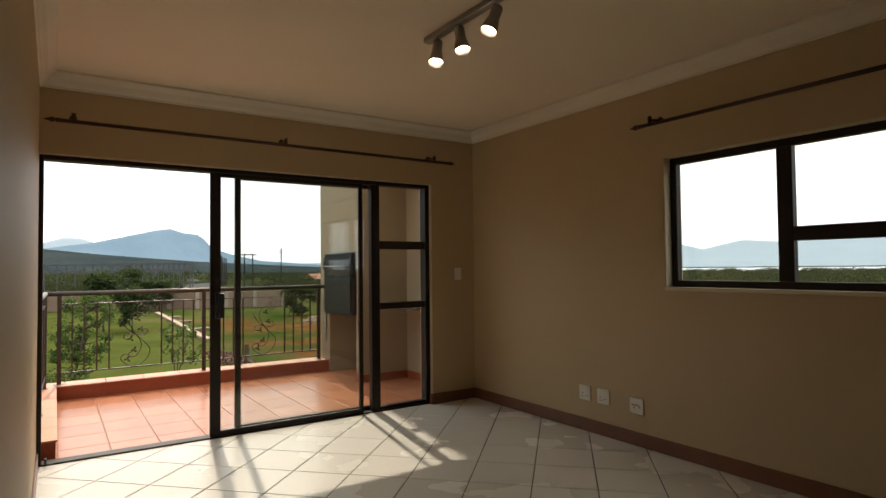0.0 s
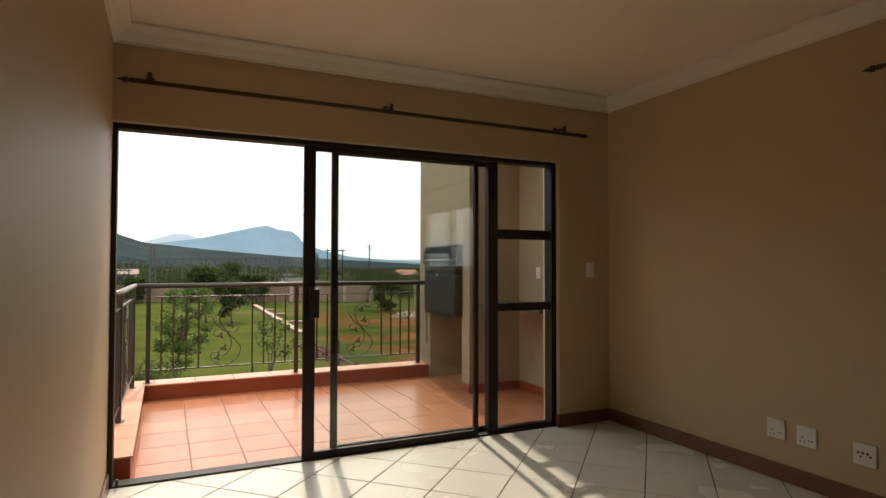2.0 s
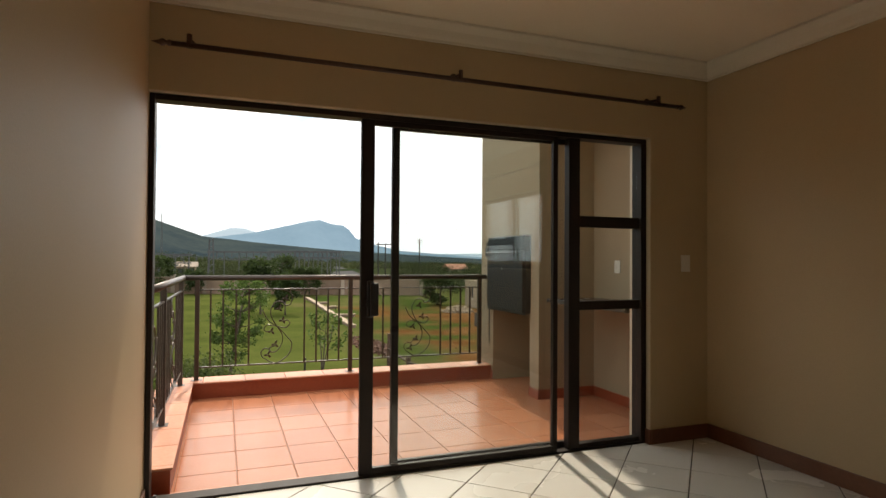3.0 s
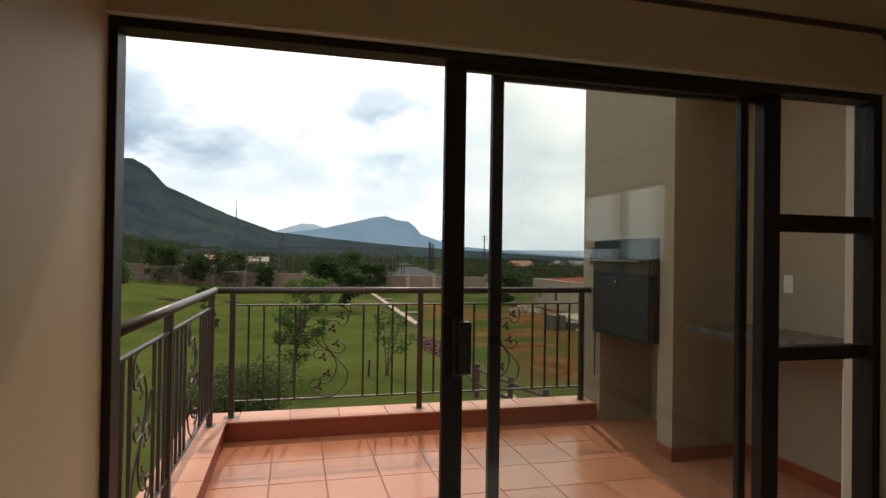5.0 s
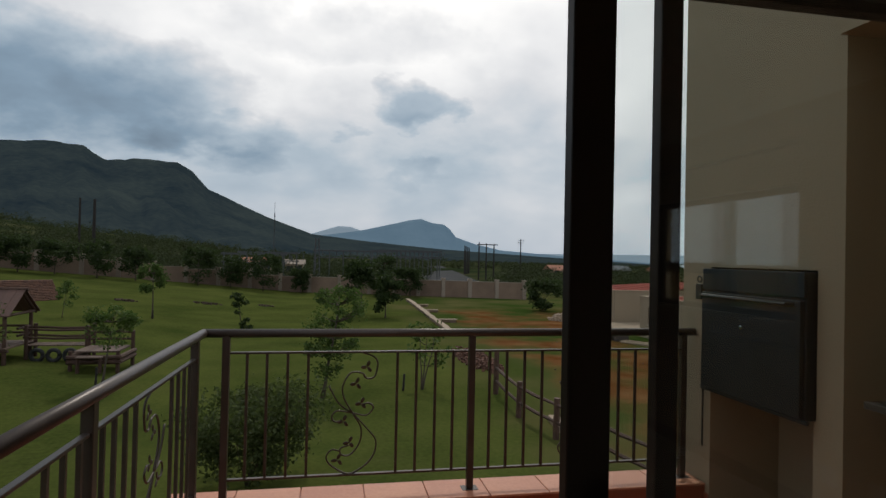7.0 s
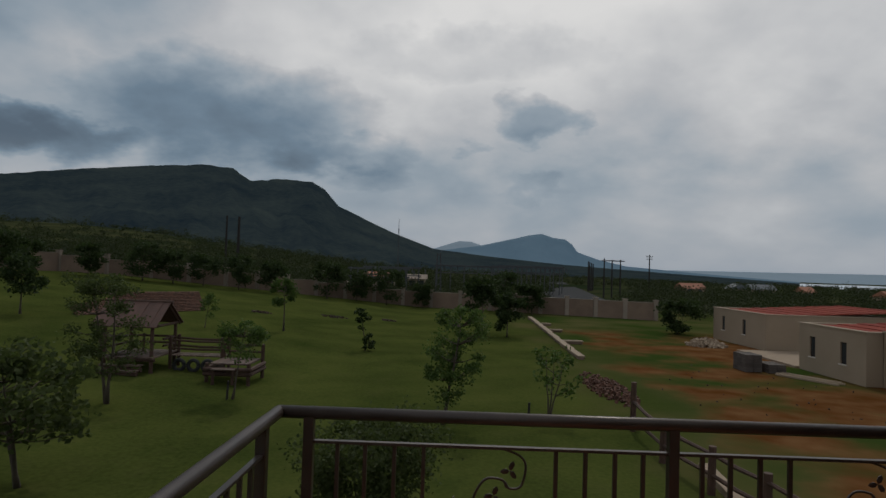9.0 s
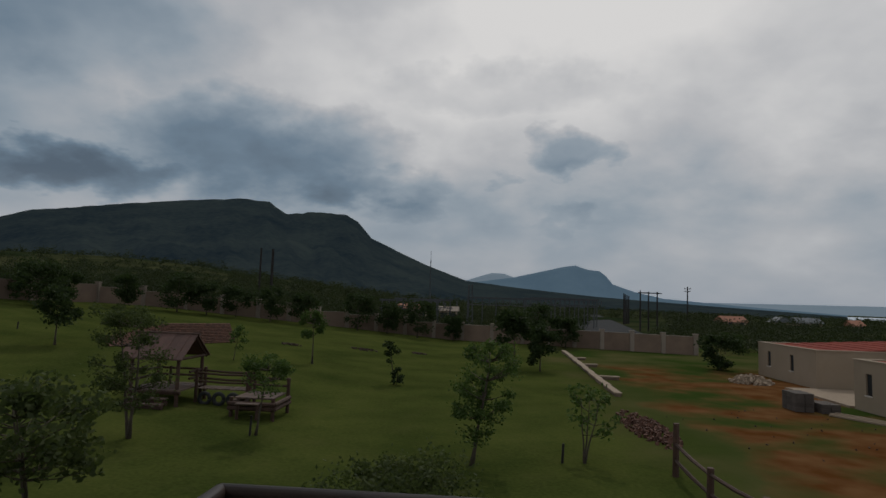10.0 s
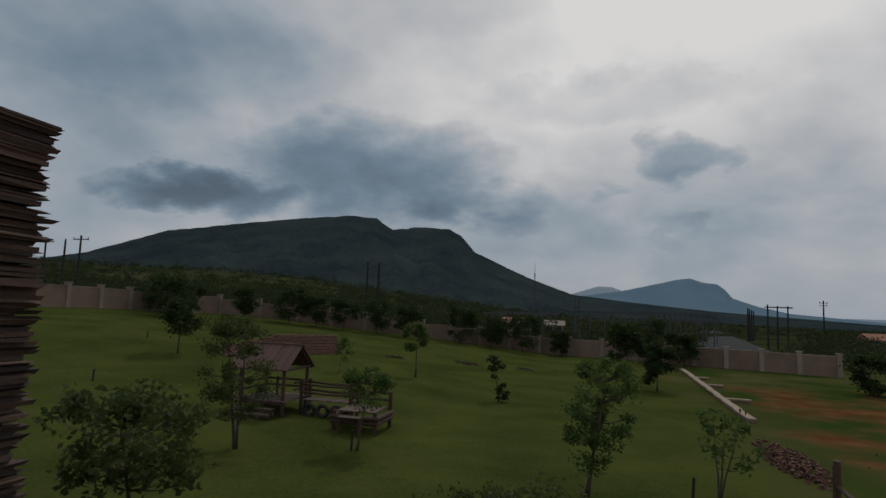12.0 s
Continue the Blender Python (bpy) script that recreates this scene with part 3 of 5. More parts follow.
wall_plate("aerial_outlet", "white aerial and telephone outlet near the skirting", "wall outlet", XR, -1.965, 0.285, "x", 0.115, 0.115, [(0.007, -0.03, 0.008), (0.007, -0.008, 0.008), (0.007, 0.014, 0.008), (0.006, -0.019, -0.012), (0.006, 0.03, -0.004)])


def track_light():
    t = thing("ceiling_spotlight", "grey ceiling bar with three lit spotlights", "spotlight")
    a, b2 = Vector((1.87, -1.86, ZC - 0.018)), Vector((1.87, -2.62, ZC - 0.018))
    part("bar", boxed(1.845, 1.895, b2.y, a.y, ZC - 0.034, ZC - 0.0005, 0.006), M_SPOT, t)
    for y, aim in ((-1.97, (-0.25, -0.22, -1)), (-2.2, (-0.05, -0.30, -1)), (-2.5, (-0.45, 0.02, -1))):
        p = Vector((1.87, y, ZC - 0.034))
        head = Vector((1.87, y, ZC - 0.095))
        spot = new("spot")
        spot.parent = t
        q = Vector(aim).normalized()
        m = Matrix.Translation(head) @ q.to_track_quat("Z", "Y").to_matrix().to_4x4()
        b = tubed([p, head], 0.008, 8)
        box(b, head.x - 0.022, head.x + 0.022, y - 0.004, y + 0.004, head.z - 0.03, head.z + 0.03, 0.002)
        part("arm", b, M_SPOT, spot)
        part("shade", lathe(bmesh.new(), [(0.0005, -0.05), (0.024, -0.05), (0.028, -0.04), (0.028, 0.02), (0.036, 0.05), (0.044, 0.085), (0.046, 0.1), (0.043, 0.1), (0.038, 0.075), (0.02, 0.045), (0.0005, 0.04)], m, 22), M_SPOT, spot, smooth=True)
        part("bulb", lathe(bmesh.new(), [(0.0005, 0.092), (0.02, 0.088), (0.032, 0.08), (0.034, 0.07), (0.02, 0.05)], m, 18), M_BULB, spot, "lit warm bulb", smooth=True)


track_light()


# ---- the balcony ----
BX0, BX1, BY1, BZ = 0.06, 3.65, 2.51, -0.03     # inner faces of the kerbs, the far wall, the floor


def balcony():
    structure("balcony_slab", boxed(-0.22, BX1 + 0.2, YO - 0.1, 2.77, -0.30, BZ - 0.012), M_TGROUT, "balcony slab with pale joints under the tiles")
    structure("balcony_kerb", boxed(BX0 - 0.27, BX0 - 0.02, YO, 2.77, -0.04, 0.105), M_RED, "red painted balcony kerb along the side")
    structure("balcony_kerb_front", boxed(BX0 - 0.02, 3.05, BY1, 2.765, -0.04, 0.105), M_RED, "red painted balcony kerb along the front")
    structure("kerb_face", boxed(BX0 - 0.02, BX0, YO, BY1, -0.04, 0.104), M_RED, "red painted inner face of the kerb")
    # braai breast with an open recess under the steel box
    b = bmesh.new()
    y0, y1, x0 = 1.485, 2.77, 3.05
    box(b, x0, 3.9, y0, 1.655, -0.04, 0.74)
    box(b, x0, 3.9, 2.465, y1, -0.04, 0.74)
    box(b, 3.55, 3.9, 1.655, 2.465, -0.04, 0.74)
    box(b, x0, 3.9, y0, 1.64, 0.74, 1.5)
    box(b, x0, 3.9, 2.475, y1, 0.74, 1.5)
    box(b, 3.5, 3.9, 1.64, 2.475, 0.74, 1.5)
    box(b, x0, 3.9, y0, y1, 1.5, 5.2)
    structure("wall_braai", b, M_PLASTER, "beige plastered chimney breast of the built-in barbecue")
    structure("wall_balcony_east", boxed(BX1, BX1 + 0.25, YO, 1.484, -0.3, 3.2), M_PLASTER, "beige plastered balcony side wall")
    # added slab, out of view, that keeps sky light off the counter nook
    structure("balcony_shade_slab", boxed(3.0, 3.95, YO + 0.003, y0 - 0.003, 2.62, 2.78), M_PLASTER, "unseen plastered slab added to shade the balcony counter")
    for args in ((x0 - 0.01, x0 - 0.001, y0, 1.655, BZ, 0.06), (x0 - 0.01, x0 - 0.001, 2.465, BY1, BZ, 0.06), (x0 - 0.01, BX1, y0 - 0.01, y0 - 0.001, BZ, 0.06), (BX1 - 0.01, BX1 - 0.001, 0.36, y0 - 0.01, BZ, 0.06)):
        if args[3] > args[2]:
            structure("balcony_skirting", boxed(*args, bevel=0.002), M_RED, "terracotta skirting on the balcony")
    structure("house_wall_below", boxed(XL - 0.22, 3.9, YO - 0.3, 2.71, BASE - 0.3, -0.30), M_PLASTER, "plastered house wall under the balcony")


balcony()


def braai():
    t = thing("barbecue", "black steel built-in barbecue in a plastered breast", "barbecue", "", Matrix.Translation((0, 0.055, 0)))
    part("body", boxed(3.0, 3.5, 1.60, 2.41, 0.745, 1.49, 0.006), M_STEEL, t)
    part("flange", boxed(2.985, 3.0, 1.575, 2.43, 0.73, 0.75, 0.003), M_STEEL, t)
    part("upper_plate", boxed(2.985, 3.0, 1.60, 2.41, 1.36, 1.49, 0.003), M_STEELTOP, t, "dark glossy upper plate")
    d = part("door", boxed(2.972, 3.0, 1.61, 2.40, 0.755, 1.345, 0.004), M_STEEL, t, "black sliding steel door")
    part("seam", boxed(2.968, 2.9725, 1.615, 2.395, 1.10, 1.108), M_STEELTOP, d)
    part("handle", tubed([(2.972, 1.66, 1.325), (2.935, 1.66, 1.325), (2.935, 2.35, 1.325), (2.972, 2.35, 1.325)], 0.012, 8), M_STEEL, d, "black bar handle")
    for y in (1.995, 2.045):
        part("rivet", lathe(bmesh.new(), [(0.0005, 0.006), (0.006, 0.005), (0.007, 0.0)], Matrix.Translation((2.972, y, 1.20)) @ Vector((-1, 0, 0)).to_track_quat("Z", "Y").to_matrix().to_4x4(), 10), M_CHROME, d)
    # chrome boss standing in for the ceiling spotlight's reflection in the door glass
    part("lamp_glint", lathe(bmesh.new(), [(0.0005, 0.02), (0.012, 0.018), (0.014, 0.01), (0.008, 0.0)], Matrix.Translation((2.972, 2.02, 1.165)) @ Vector((-1, 0, 0)).to_track_quat("Z", "Y").to_matrix().to_4x4(), 12), M_CHROME, d, "small bright boss in place of a lamp reflection")
    p = thing("fire_poker", "thin black fire poker hanging beside the barbecue", "poker")
    part("shaft", tubed([(3.02, 2.50, 0.78), (3.02, 2.50, 0.36)], 0.006, 6), M_STEEL, p)
    part("hook", tubed([(3.05, 2.50, 0.79), (3.02, 2.50, 0.79), (3.012, 2.50, 0.80), (3.02, 2.50, 0.812)], 0.005, 6), M_STEEL, p)
    h2 = thing("winch_bracket", "black steel winch bracket beside the barbecue", "bracket")
    part("plate", boxed(2.99, 3.05, 2.49, 2.55, 1.29, 1.39, 0.004), M_STEEL, h2)
    part("ring", tubed([(3.0, 2.52 + 0.02 * math.cos(a), 1.42 + 0.02 * math.sin(a)) for a in (k * math.pi / 6 for k in range(13))], 0.005, 6), M_STEEL, h2)


braai()


def counter():
    t = thing("balcony_counter", "dark stone counter slab on a white end panel", "counter")
    part("slab", boxed(3.09, BX1 - 0.002, 0.30, 1.418, 0.87, 0.905, 0.004), M_STONE, t)
    part("end_panel", boxed(3.22, BX1 - 0.002, 0.31, 0.36, BZ, 0.87, 0.003), M_WHITE, t, "white end panel")
    wall_plate("balcony_switch", "white switch and plug on the balcony wall", "switch", BX1, 1.12, 1.2, "x", 0.075, 0.115, [("rocker", 0, 0)])


counter()

RAILZ = 1.067
SCROLLS = [[(0, 0), (.095, -.103), (.142, -.176), (.11, -.28), (-.007, -.355), (-.11, -.31), (-.147, -.257), (-.118, -.213), (-.073, -.22)],
           [(0, 0), (.051, -.088), (.044, -.176), (-.007, -.243), (-.059, -.243), (-.066, -.206), (-.015, -.188)],
           [(0, 0), (.081, -.015), (.122, .029), (.095, .056), (.066, .051)],
           [(0, 0), (-.088, .015), (-.12, -.018), (-.103, -.048), (-.059, -.048)],
           [(0, 0), (-.051, .088), (-.059, .162), (-.015, .235), (.051, .235), (.069, .206)],
           [(0, 0), (-.081, .059), (-.14, .162)],
           [(.05, .357), (.12, .33), (.143, .287), (.125, .213), (.081, .203), (.063, .228)]]
SPRIGS = [(.081, .272), (.019, .173), (.051, .056), (-.051, -.047), (-.015, -.173), (-.081, -.272)]


def leaf_sprig():
    b = bmesh.new()
    for a in (20, 140, 260):
        r = Matrix.Rotation(radians(a), 4, "Y")
        m = r @ Matrix.Translation((0, 0, 0.02)) @ Matrix.Diagonal((0.012, 0.004, 0.02, 1))
        bmesh.ops.create_icosphere(b, subdivisions=1, radius=1, matrix=m)
    return b


def railing(label, origin, turn, posts, last, walled=False):
    """Posts at distances along local x; each bay has bars and a scroll; walled: the last bay is fixed to the house wall."""
    M = Matrix.Translation(origin) @ Matrix.Rotation(radians(turn), 4, "Z")
    t = thing("balcony_railing", label, "railing", "balcony railings", M)
    part("handrail", tubed([(0, 0, RAILZ), (last, 0, RAILZ)], 0.025, 14), M_RAIL, t, "round bronze handrail", smooth=True)
    lead = leaf_sprig()
    first = None
    for x in posts:
        part("post", boxed(x - 0.02, x + 0.02, -0.02, 0.02, 0.118, RAILZ - 0.01, 0.003), M_RAIL, t)
        part("base_plate", boxed(x - 0.05, x + 0.05, -0.04, 0.04, 0.114, 0.12, 0.002), M_RAIL, t)
    stops = posts + (last,) if walled else posts
    spans = list(zip(stops, stops[1:]))
    for a, b2 in spans:
        for z in (0.955, 0.235):
            part("rail_bar", boxed(a + 0.02, b2 - 0.02, -0.012, 0.012, z - 0.006, z + 0.006, 0.002), M_RAIL, t)
        c, step = (a + b2) / 2, (b2 - a) / 12.4
        for k in ((2.25, 3.25, 4.25, 5.2) if b2 - a > 1.2 else (2.5, 3.9, 5.3)):
            for s in (-1, 1):
                x = c + s * k * step
                part("baluster", boxed(x - 0.0075, x + 0.0075, -0.0075, 0.0075, 0.241, 0.949), M_RAIL, t)
        sc = new("scroll")
        sc.parent = t
        for line in SCROLLS:
            part("scroll_bar", tube(bmesh.new(), smooth_line([(c + u, 0, 0.595 + v) for u, v in line], 6), 0.005, 6), M_RAIL, sc, smooth=True)
        for u, v in SPRIGS:
            ob = part("leaf", lead if first is None else bmesh.new(), M_RAIL, sc)
            if first is None:
                first = ob.data
            else:
                old = ob.data
                ob.data = first
                bpy.data.meshes.remove(old)
            ob.location = (c + u, 0, 0.595 + v)


railing("bronze painted steel front balcony railing with leaf scrolls", (-0.03, 2.63, 0), 0, (0.122, 1.558, 2.99), 3.07)
railing("bronze painted steel side balcony railing with leaf scrolls", (-0.03, 2.63, 0), -91.3, (0.19, 1.5), 2.408, True)


# ---- ground and distance ----
def soft(a, b2, v):
    v = min(1.0, max(0.0, (v - a) / (b2 - a)))
    return v * v * (3 - 2 * v)


def ground_z(x, y):
    """The lawn climbs to the west; far off the plain falls towards the lake in the north-east."""
    r, az = math.hypot(x, y), math.degrees(math.atan2(x, y))
    z = -2.9 + 0.095 * min(45.0, max(0.0, -x - 4)) * min(1.0, max(0.0, (y - 5) / 25))
    east = soft(2, 30, az)
    z -= east * soft(250, 1500, r) * 13.5 * (1 - 0.4 * soft(2700, 3300, r))
    z += 19.0 * soft(95, 430, r) * soft(-3, -34, az) * soft(-150, -110, az)
    if r > 8:
        z += 0.10 * noise.noise(Vector((x * 0.11, y * 0.11, 0))) * soft(8, 20, r)
    if r > 90:
        z += soft(90, 400, r) * 1.6 * noise.noise(Vector((x * 0.012, y * 0.012, 3)))
    return z


def ground():
    radii = [0.5, 4] + [6 + 1.5 * k for k in range(50)] + [82 * 1.06 ** k for k in range(70)]
    n = 240
    verts = [(0, 0, -2.9)]
    for r in radii:
        for k in range(n):
            a = 2 * math.pi * k / n
            x, y = r * math.sin(a), r * math.cos(a)
            verts.append((x, y, ground_z(x, y)))
    faces = [(0, 1 + (k + 1) % n, 1 + k) for k in range(n)]
    for i in range(len(radii) - 1):
        o, p = 1 + i * n, 1 + (i + 1) * n
        faces += [(o + k, o + (k + 1) % n, p + (k + 1) % n, p + k) for k in range(n)]
    g = raw("ground", verts, faces, M_GROUND, smooth=True)
    tagged(g, "mown green lawn running into red earth and bushveld", "", "", "structure")
    verts, faces = [], []
    for k in range(60):
        a = radians(12 + k)
        for r in (700, 3200):
            verts.append((r * math.sin(a), r * math.cos(a), -14.6))
    faces = [(2 * k, 2 * k + 1, 2 * k + 3, 2 * k + 2) for k in range(59)]
    tagged(raw("water", verts, faces, M_WATER), "pale lake on the horizon", "", "", "structure")


ground()


def mountain(name, label, ridge, dist, depth, material, rough, seed, foot=0.0):
    """A range whose skyline follows (azimuth, elevation) along the ridge, with spurs and gullies on its slopes."""
    az = np.array([p[0] for p in ridge])
    el = np.array([p[1] for p in ridge])
    step = 0.2
    cols = int((az[-1] - az[0]) / step) + 1
    rows = 26
    verts, faces = [], []
    for i in range(cols):
        a = az[0] + i * step
        e = float(np.interp(a, az, el))
        top = dist * math.tan(radians(e)) + 1.6
        top += rough * top * (noise.noise(Vector((a * 0.9, seed, 0))) * 0.25 + noise.noise(Vector((a * 3.1, seed, 4))) * 0.12)
        for j in range(rows):
            s = j / (rows - 4)                       # 1 at the ridge, beyond it the back slope
            r = dist - depth * (1 - s)
            up = (0.35 * s + 0.65 * s ** 2.2) if s <= 1 else max(0.0, 1 - (s - 1) * 7)
            gully = noise.fractal(Vector((a * 0.3 + s * 0.8, s * 3.4, seed)), 1.0, 2.0, 6) * 0.13 * math.sin(math.pi * min(1.0, s))
            z = foot - 10 + (top - foot + 10) * max(0.0, up + gully * 0.8)
            x = r * math.sin(radians(a + 0.45))
            verts.append((x, r * math.cos(radians(a + 0.45)), min(z, 1.6 + r * math.tan(radians(e)) + 0.5)))
    for i in range(cols - 1):
        for j in range(rows - 1):
            o = i * rows + j
            faces.append((o, o + rows, o + rows + 1, o + 1))
    tagged(raw(name, verts, faces, material, smooth=True), label, "", "", "structure")


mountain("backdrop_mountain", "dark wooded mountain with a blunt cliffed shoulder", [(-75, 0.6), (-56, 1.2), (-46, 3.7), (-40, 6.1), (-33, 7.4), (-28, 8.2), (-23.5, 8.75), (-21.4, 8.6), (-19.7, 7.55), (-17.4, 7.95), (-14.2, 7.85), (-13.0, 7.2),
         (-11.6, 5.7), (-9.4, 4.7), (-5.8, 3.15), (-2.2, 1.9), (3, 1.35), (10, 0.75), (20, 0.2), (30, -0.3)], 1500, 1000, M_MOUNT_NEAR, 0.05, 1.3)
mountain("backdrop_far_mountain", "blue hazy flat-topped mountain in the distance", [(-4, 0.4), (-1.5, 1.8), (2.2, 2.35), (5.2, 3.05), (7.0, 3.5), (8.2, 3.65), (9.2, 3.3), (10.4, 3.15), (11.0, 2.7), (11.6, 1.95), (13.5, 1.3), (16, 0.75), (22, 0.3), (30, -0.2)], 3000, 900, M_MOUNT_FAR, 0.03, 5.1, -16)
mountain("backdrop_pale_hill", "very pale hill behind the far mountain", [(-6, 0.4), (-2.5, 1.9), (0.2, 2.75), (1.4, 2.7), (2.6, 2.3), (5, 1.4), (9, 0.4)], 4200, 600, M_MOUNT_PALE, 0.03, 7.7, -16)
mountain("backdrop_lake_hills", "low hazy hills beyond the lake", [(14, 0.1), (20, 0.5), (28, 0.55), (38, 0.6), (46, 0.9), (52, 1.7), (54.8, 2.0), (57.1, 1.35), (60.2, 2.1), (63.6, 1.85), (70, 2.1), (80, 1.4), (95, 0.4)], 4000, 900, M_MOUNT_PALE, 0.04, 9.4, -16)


def leaf_cloud(verts, faces, centre, radius, count, size, rng, squash=0.8):
    """Small folded leaves scattered through a clump."""
    for _ in range(count):
        while True:
            p = Vector((rng.uniform(-1, 1), rng.uniform(-1, 1), rng.uniform(-1, 1)))
            if 0.15 < p.length < 1:
                break
        p = Vector((p.x, p.y, p.z * squash)) * radius + centre
        d = Vector((rng.uniform(-1, 1), rng.uniform(-1, 1), rng.uniform(-0.8, 0.5))).normalized()
        s = d.orthogonal().normalized()
        s = Matrix.Rotation(rng.uniform(0, 6.28), 3, d) @ s
        l, w = size * rng.uniform(0.7, 1.3), size * rng.uniform(0.28, 0.45)
        o = len(verts)
        verts += [p, p + d * l * 0.5 + s * w, p + d * l, p + d * l * 0.5 - s * w]
        faces.append((o, o + 1, o + 2, o + 3))


def tree(label, x, y, height, width, bare, material, leaves, size, seed, lean=(0.0, 0.0), stems=1, category="tree", clumps=16, loose=0.3, girth=0.016, tuft=1.0):
    """A tree or shrub: tapered stems with limbs, and a crown of leaf clumps above a bare height."""
    rng = random.Random(seed)
    z0 = ground_z(x, y) - 0.06
    t = thing("tree" if category == "tree" else "shrub", label, category, "", Matrix.Translation((x, y, z0)))
    wood = bmesh.new()
    tips = []
    for s in range(stems):
        a = rng.uniform(0, 6.28) + s * 6.28 / stems
        spread = 0.0 if stems == 1 else width * 0.22
        topx, topy = lean[0] * height + spread * math.cos(a), lean[1] * height + spread * math.sin(a)
        pts = []
        for k in range(7):
            f = k / 6
            pts.append((topx * f + 0.03 * height * rng.uniform(-0.5, 0.5) * f, topy * f + 0.03 * height * rng.uniform(-0.5, 0.5) * f, height * 0.86 * f))
        r0 = height * girth * (1 if stems == 1 else 0.65)
        tube(wood, pts, [r0 * (1 - 0.85 * k / 6) * (1.5 if k == 0 else 1) for k in range(7)], 7)
        for k in range(clumps // stems):
            f = bare / height + (1 - bare / height) * rng.uniform(0.02, 0.86)
            i = min(5, int(f / 0.86 * 6)) if f < 0.86 else 5
            base = Vector(pts[i]).lerp(Vector(pts[i + 1]), 0.5)
            b = rng.uniform(0, 6.28)
            # crown widest a little below its middle
            crown = (base.z - bare) / max(0.1, height - bare)
            reach = width * 0.5 * math.sin(math.pi * min(1, max(0.12, 0.22 + 0.72 * crown))) * rng.uniform(0.3, 0.78)
            tip = base + Vector((math.cos(b) * reach, math.sin(b) * reach, reach * rng.uniform(0.15, 0.75)))
            tip.z = min(tip.z, height * 0.97)
            mid = base.lerp(tip, 0.5) + Vector((0, 0, -0.06 * reach))
            tube(wood, [base, mid, tip], [r0 * 0.36, r0 * 0.22, r0 * 0.07], 5)
            tips.append(tip)
        tips.append(Vector(pts[-1]) + Vector((0, 0, height * 0.06)))
    part("trunk", wood, M_BARK, t, smooth=True)
    verts, faces = [], []
    for tip in tips:
        rr = width * tuft * rng.uniform(0.07, 0.19)
        leaf_cloud(verts, faces, tip, rr, int(leaves / len(tips)), size, rng)
        leaf_cloud(verts, faces, tip, rr * 1.5, int(leaves * loose / len(tips)), size, rng)
    crown = raw("crown", verts, faces, material, t)
    return t


tree("broad leafy young tree on the lawn below the balcony", -7.6, 11.6, 2.8, 3.7, 0.75, M_LEAF2, 2500, 0.135, 11, stems=2, clumps=56, loose=0.12, girth=0.026, tuft=0.62)
tree("slender tree with dense crown beside the play hut", -9.45, 17.6, 4.15, 2.9, 0.95, M_LEAF2, 4600, 0.085, 12, stems=2, clumps=64, girth=0.02, tuft=0.62)
tree("small leaning tree with an umbrella crown", -6.3, 19.2, 2.6, 2.2, 1.15, M_LEAF, 1600, 0.09, 13, lean=(0.10, 0.05), clumps=32, tuft=0.7)
tree("slim light green tree with an airy crown", 0.5, 17.6, 3.7, 2.4, 0.8, M_LEAF, 3600, 0.09, 14, lean=(0.13, 0.0), clumps=54, tuft=0.66)
tree("sparse many-stemmed shrub with bare twigs", 3.75, 18.5, 2.3, 2.0, 0.6, M_LEAF, 420, 0.13, 15, stems=3, category="shrub", clumps=18, girth=0.022, loose=0.1, tuft=0.7)
tree("dark round young tree near the low wall", 4.55, 40.8, 3.1, 2.6, 0.8, M_LEAF3, 2000, 0.20, 16, clumps=18)
tree("dark twin-crowned young tree near the low wall", 2.9, 42.0, 4.2, 2.9, 1.0, M_LEAF3, 2200, 0.22, 17, clumps=18)
tree("thin young tree on the open lawn", -9.4, 35.6, 3.35, 1.9, 1.3, M_LEAF, 1300, 0.14, 18, clumps=14)
tree("small tree clipped into two tufts", -3.9, 32.0, 2.45, 1.1, 1.35, M_LEAF3, 500, 0.12, 19, lean=(-0.1, 0), clumps=8)
tree("low tuft of leaves at the foot of a young tree", -3.75, 31.8, 1.0, 0.8, 0.05, M_LEAF3, 420, 0.12, 20, category="shrub", stems=2, clumps=8)
tree("dense dark round tree on the upper lawn", -21.3, 29.9, 3.05, 2.7, 0.7, M_LEAF3, 2600, 0.15, 21, clumps=20)
tree("small forked shrub behind the play hut", -12.9, 32.5, 2.0, 1.2, 0.6, M_LEAF, 500, 0.11, 22, stems=2, category="shrub", clumps=10)
tree("big olive-like shrub close under the balcony", -0.8, 10.8, 1.8, 2.9, 0.1, M_LEAF2, 9000, 0.075, 23, stems=7, category="shrub", clumps=84, tuft=0.75)
tree("dark round shrub beside the unfinished house", 18.4, 46.5, 2.7, 3.0, 0.1, M_LEAF3, 1700, 0.22, 24, stems=3, category="shrub", clumps=24)

# boundary wall, bay by bay, with piers and dark trees in front
BOUND = [(-40.5, 34), (-40.3, 47), (-37.5, 56.5), (-31, 61.5), (-24, 64), (-15, 68), (-5, 69), (5, 66), (13, 63.2), (21.4, 60.2)]


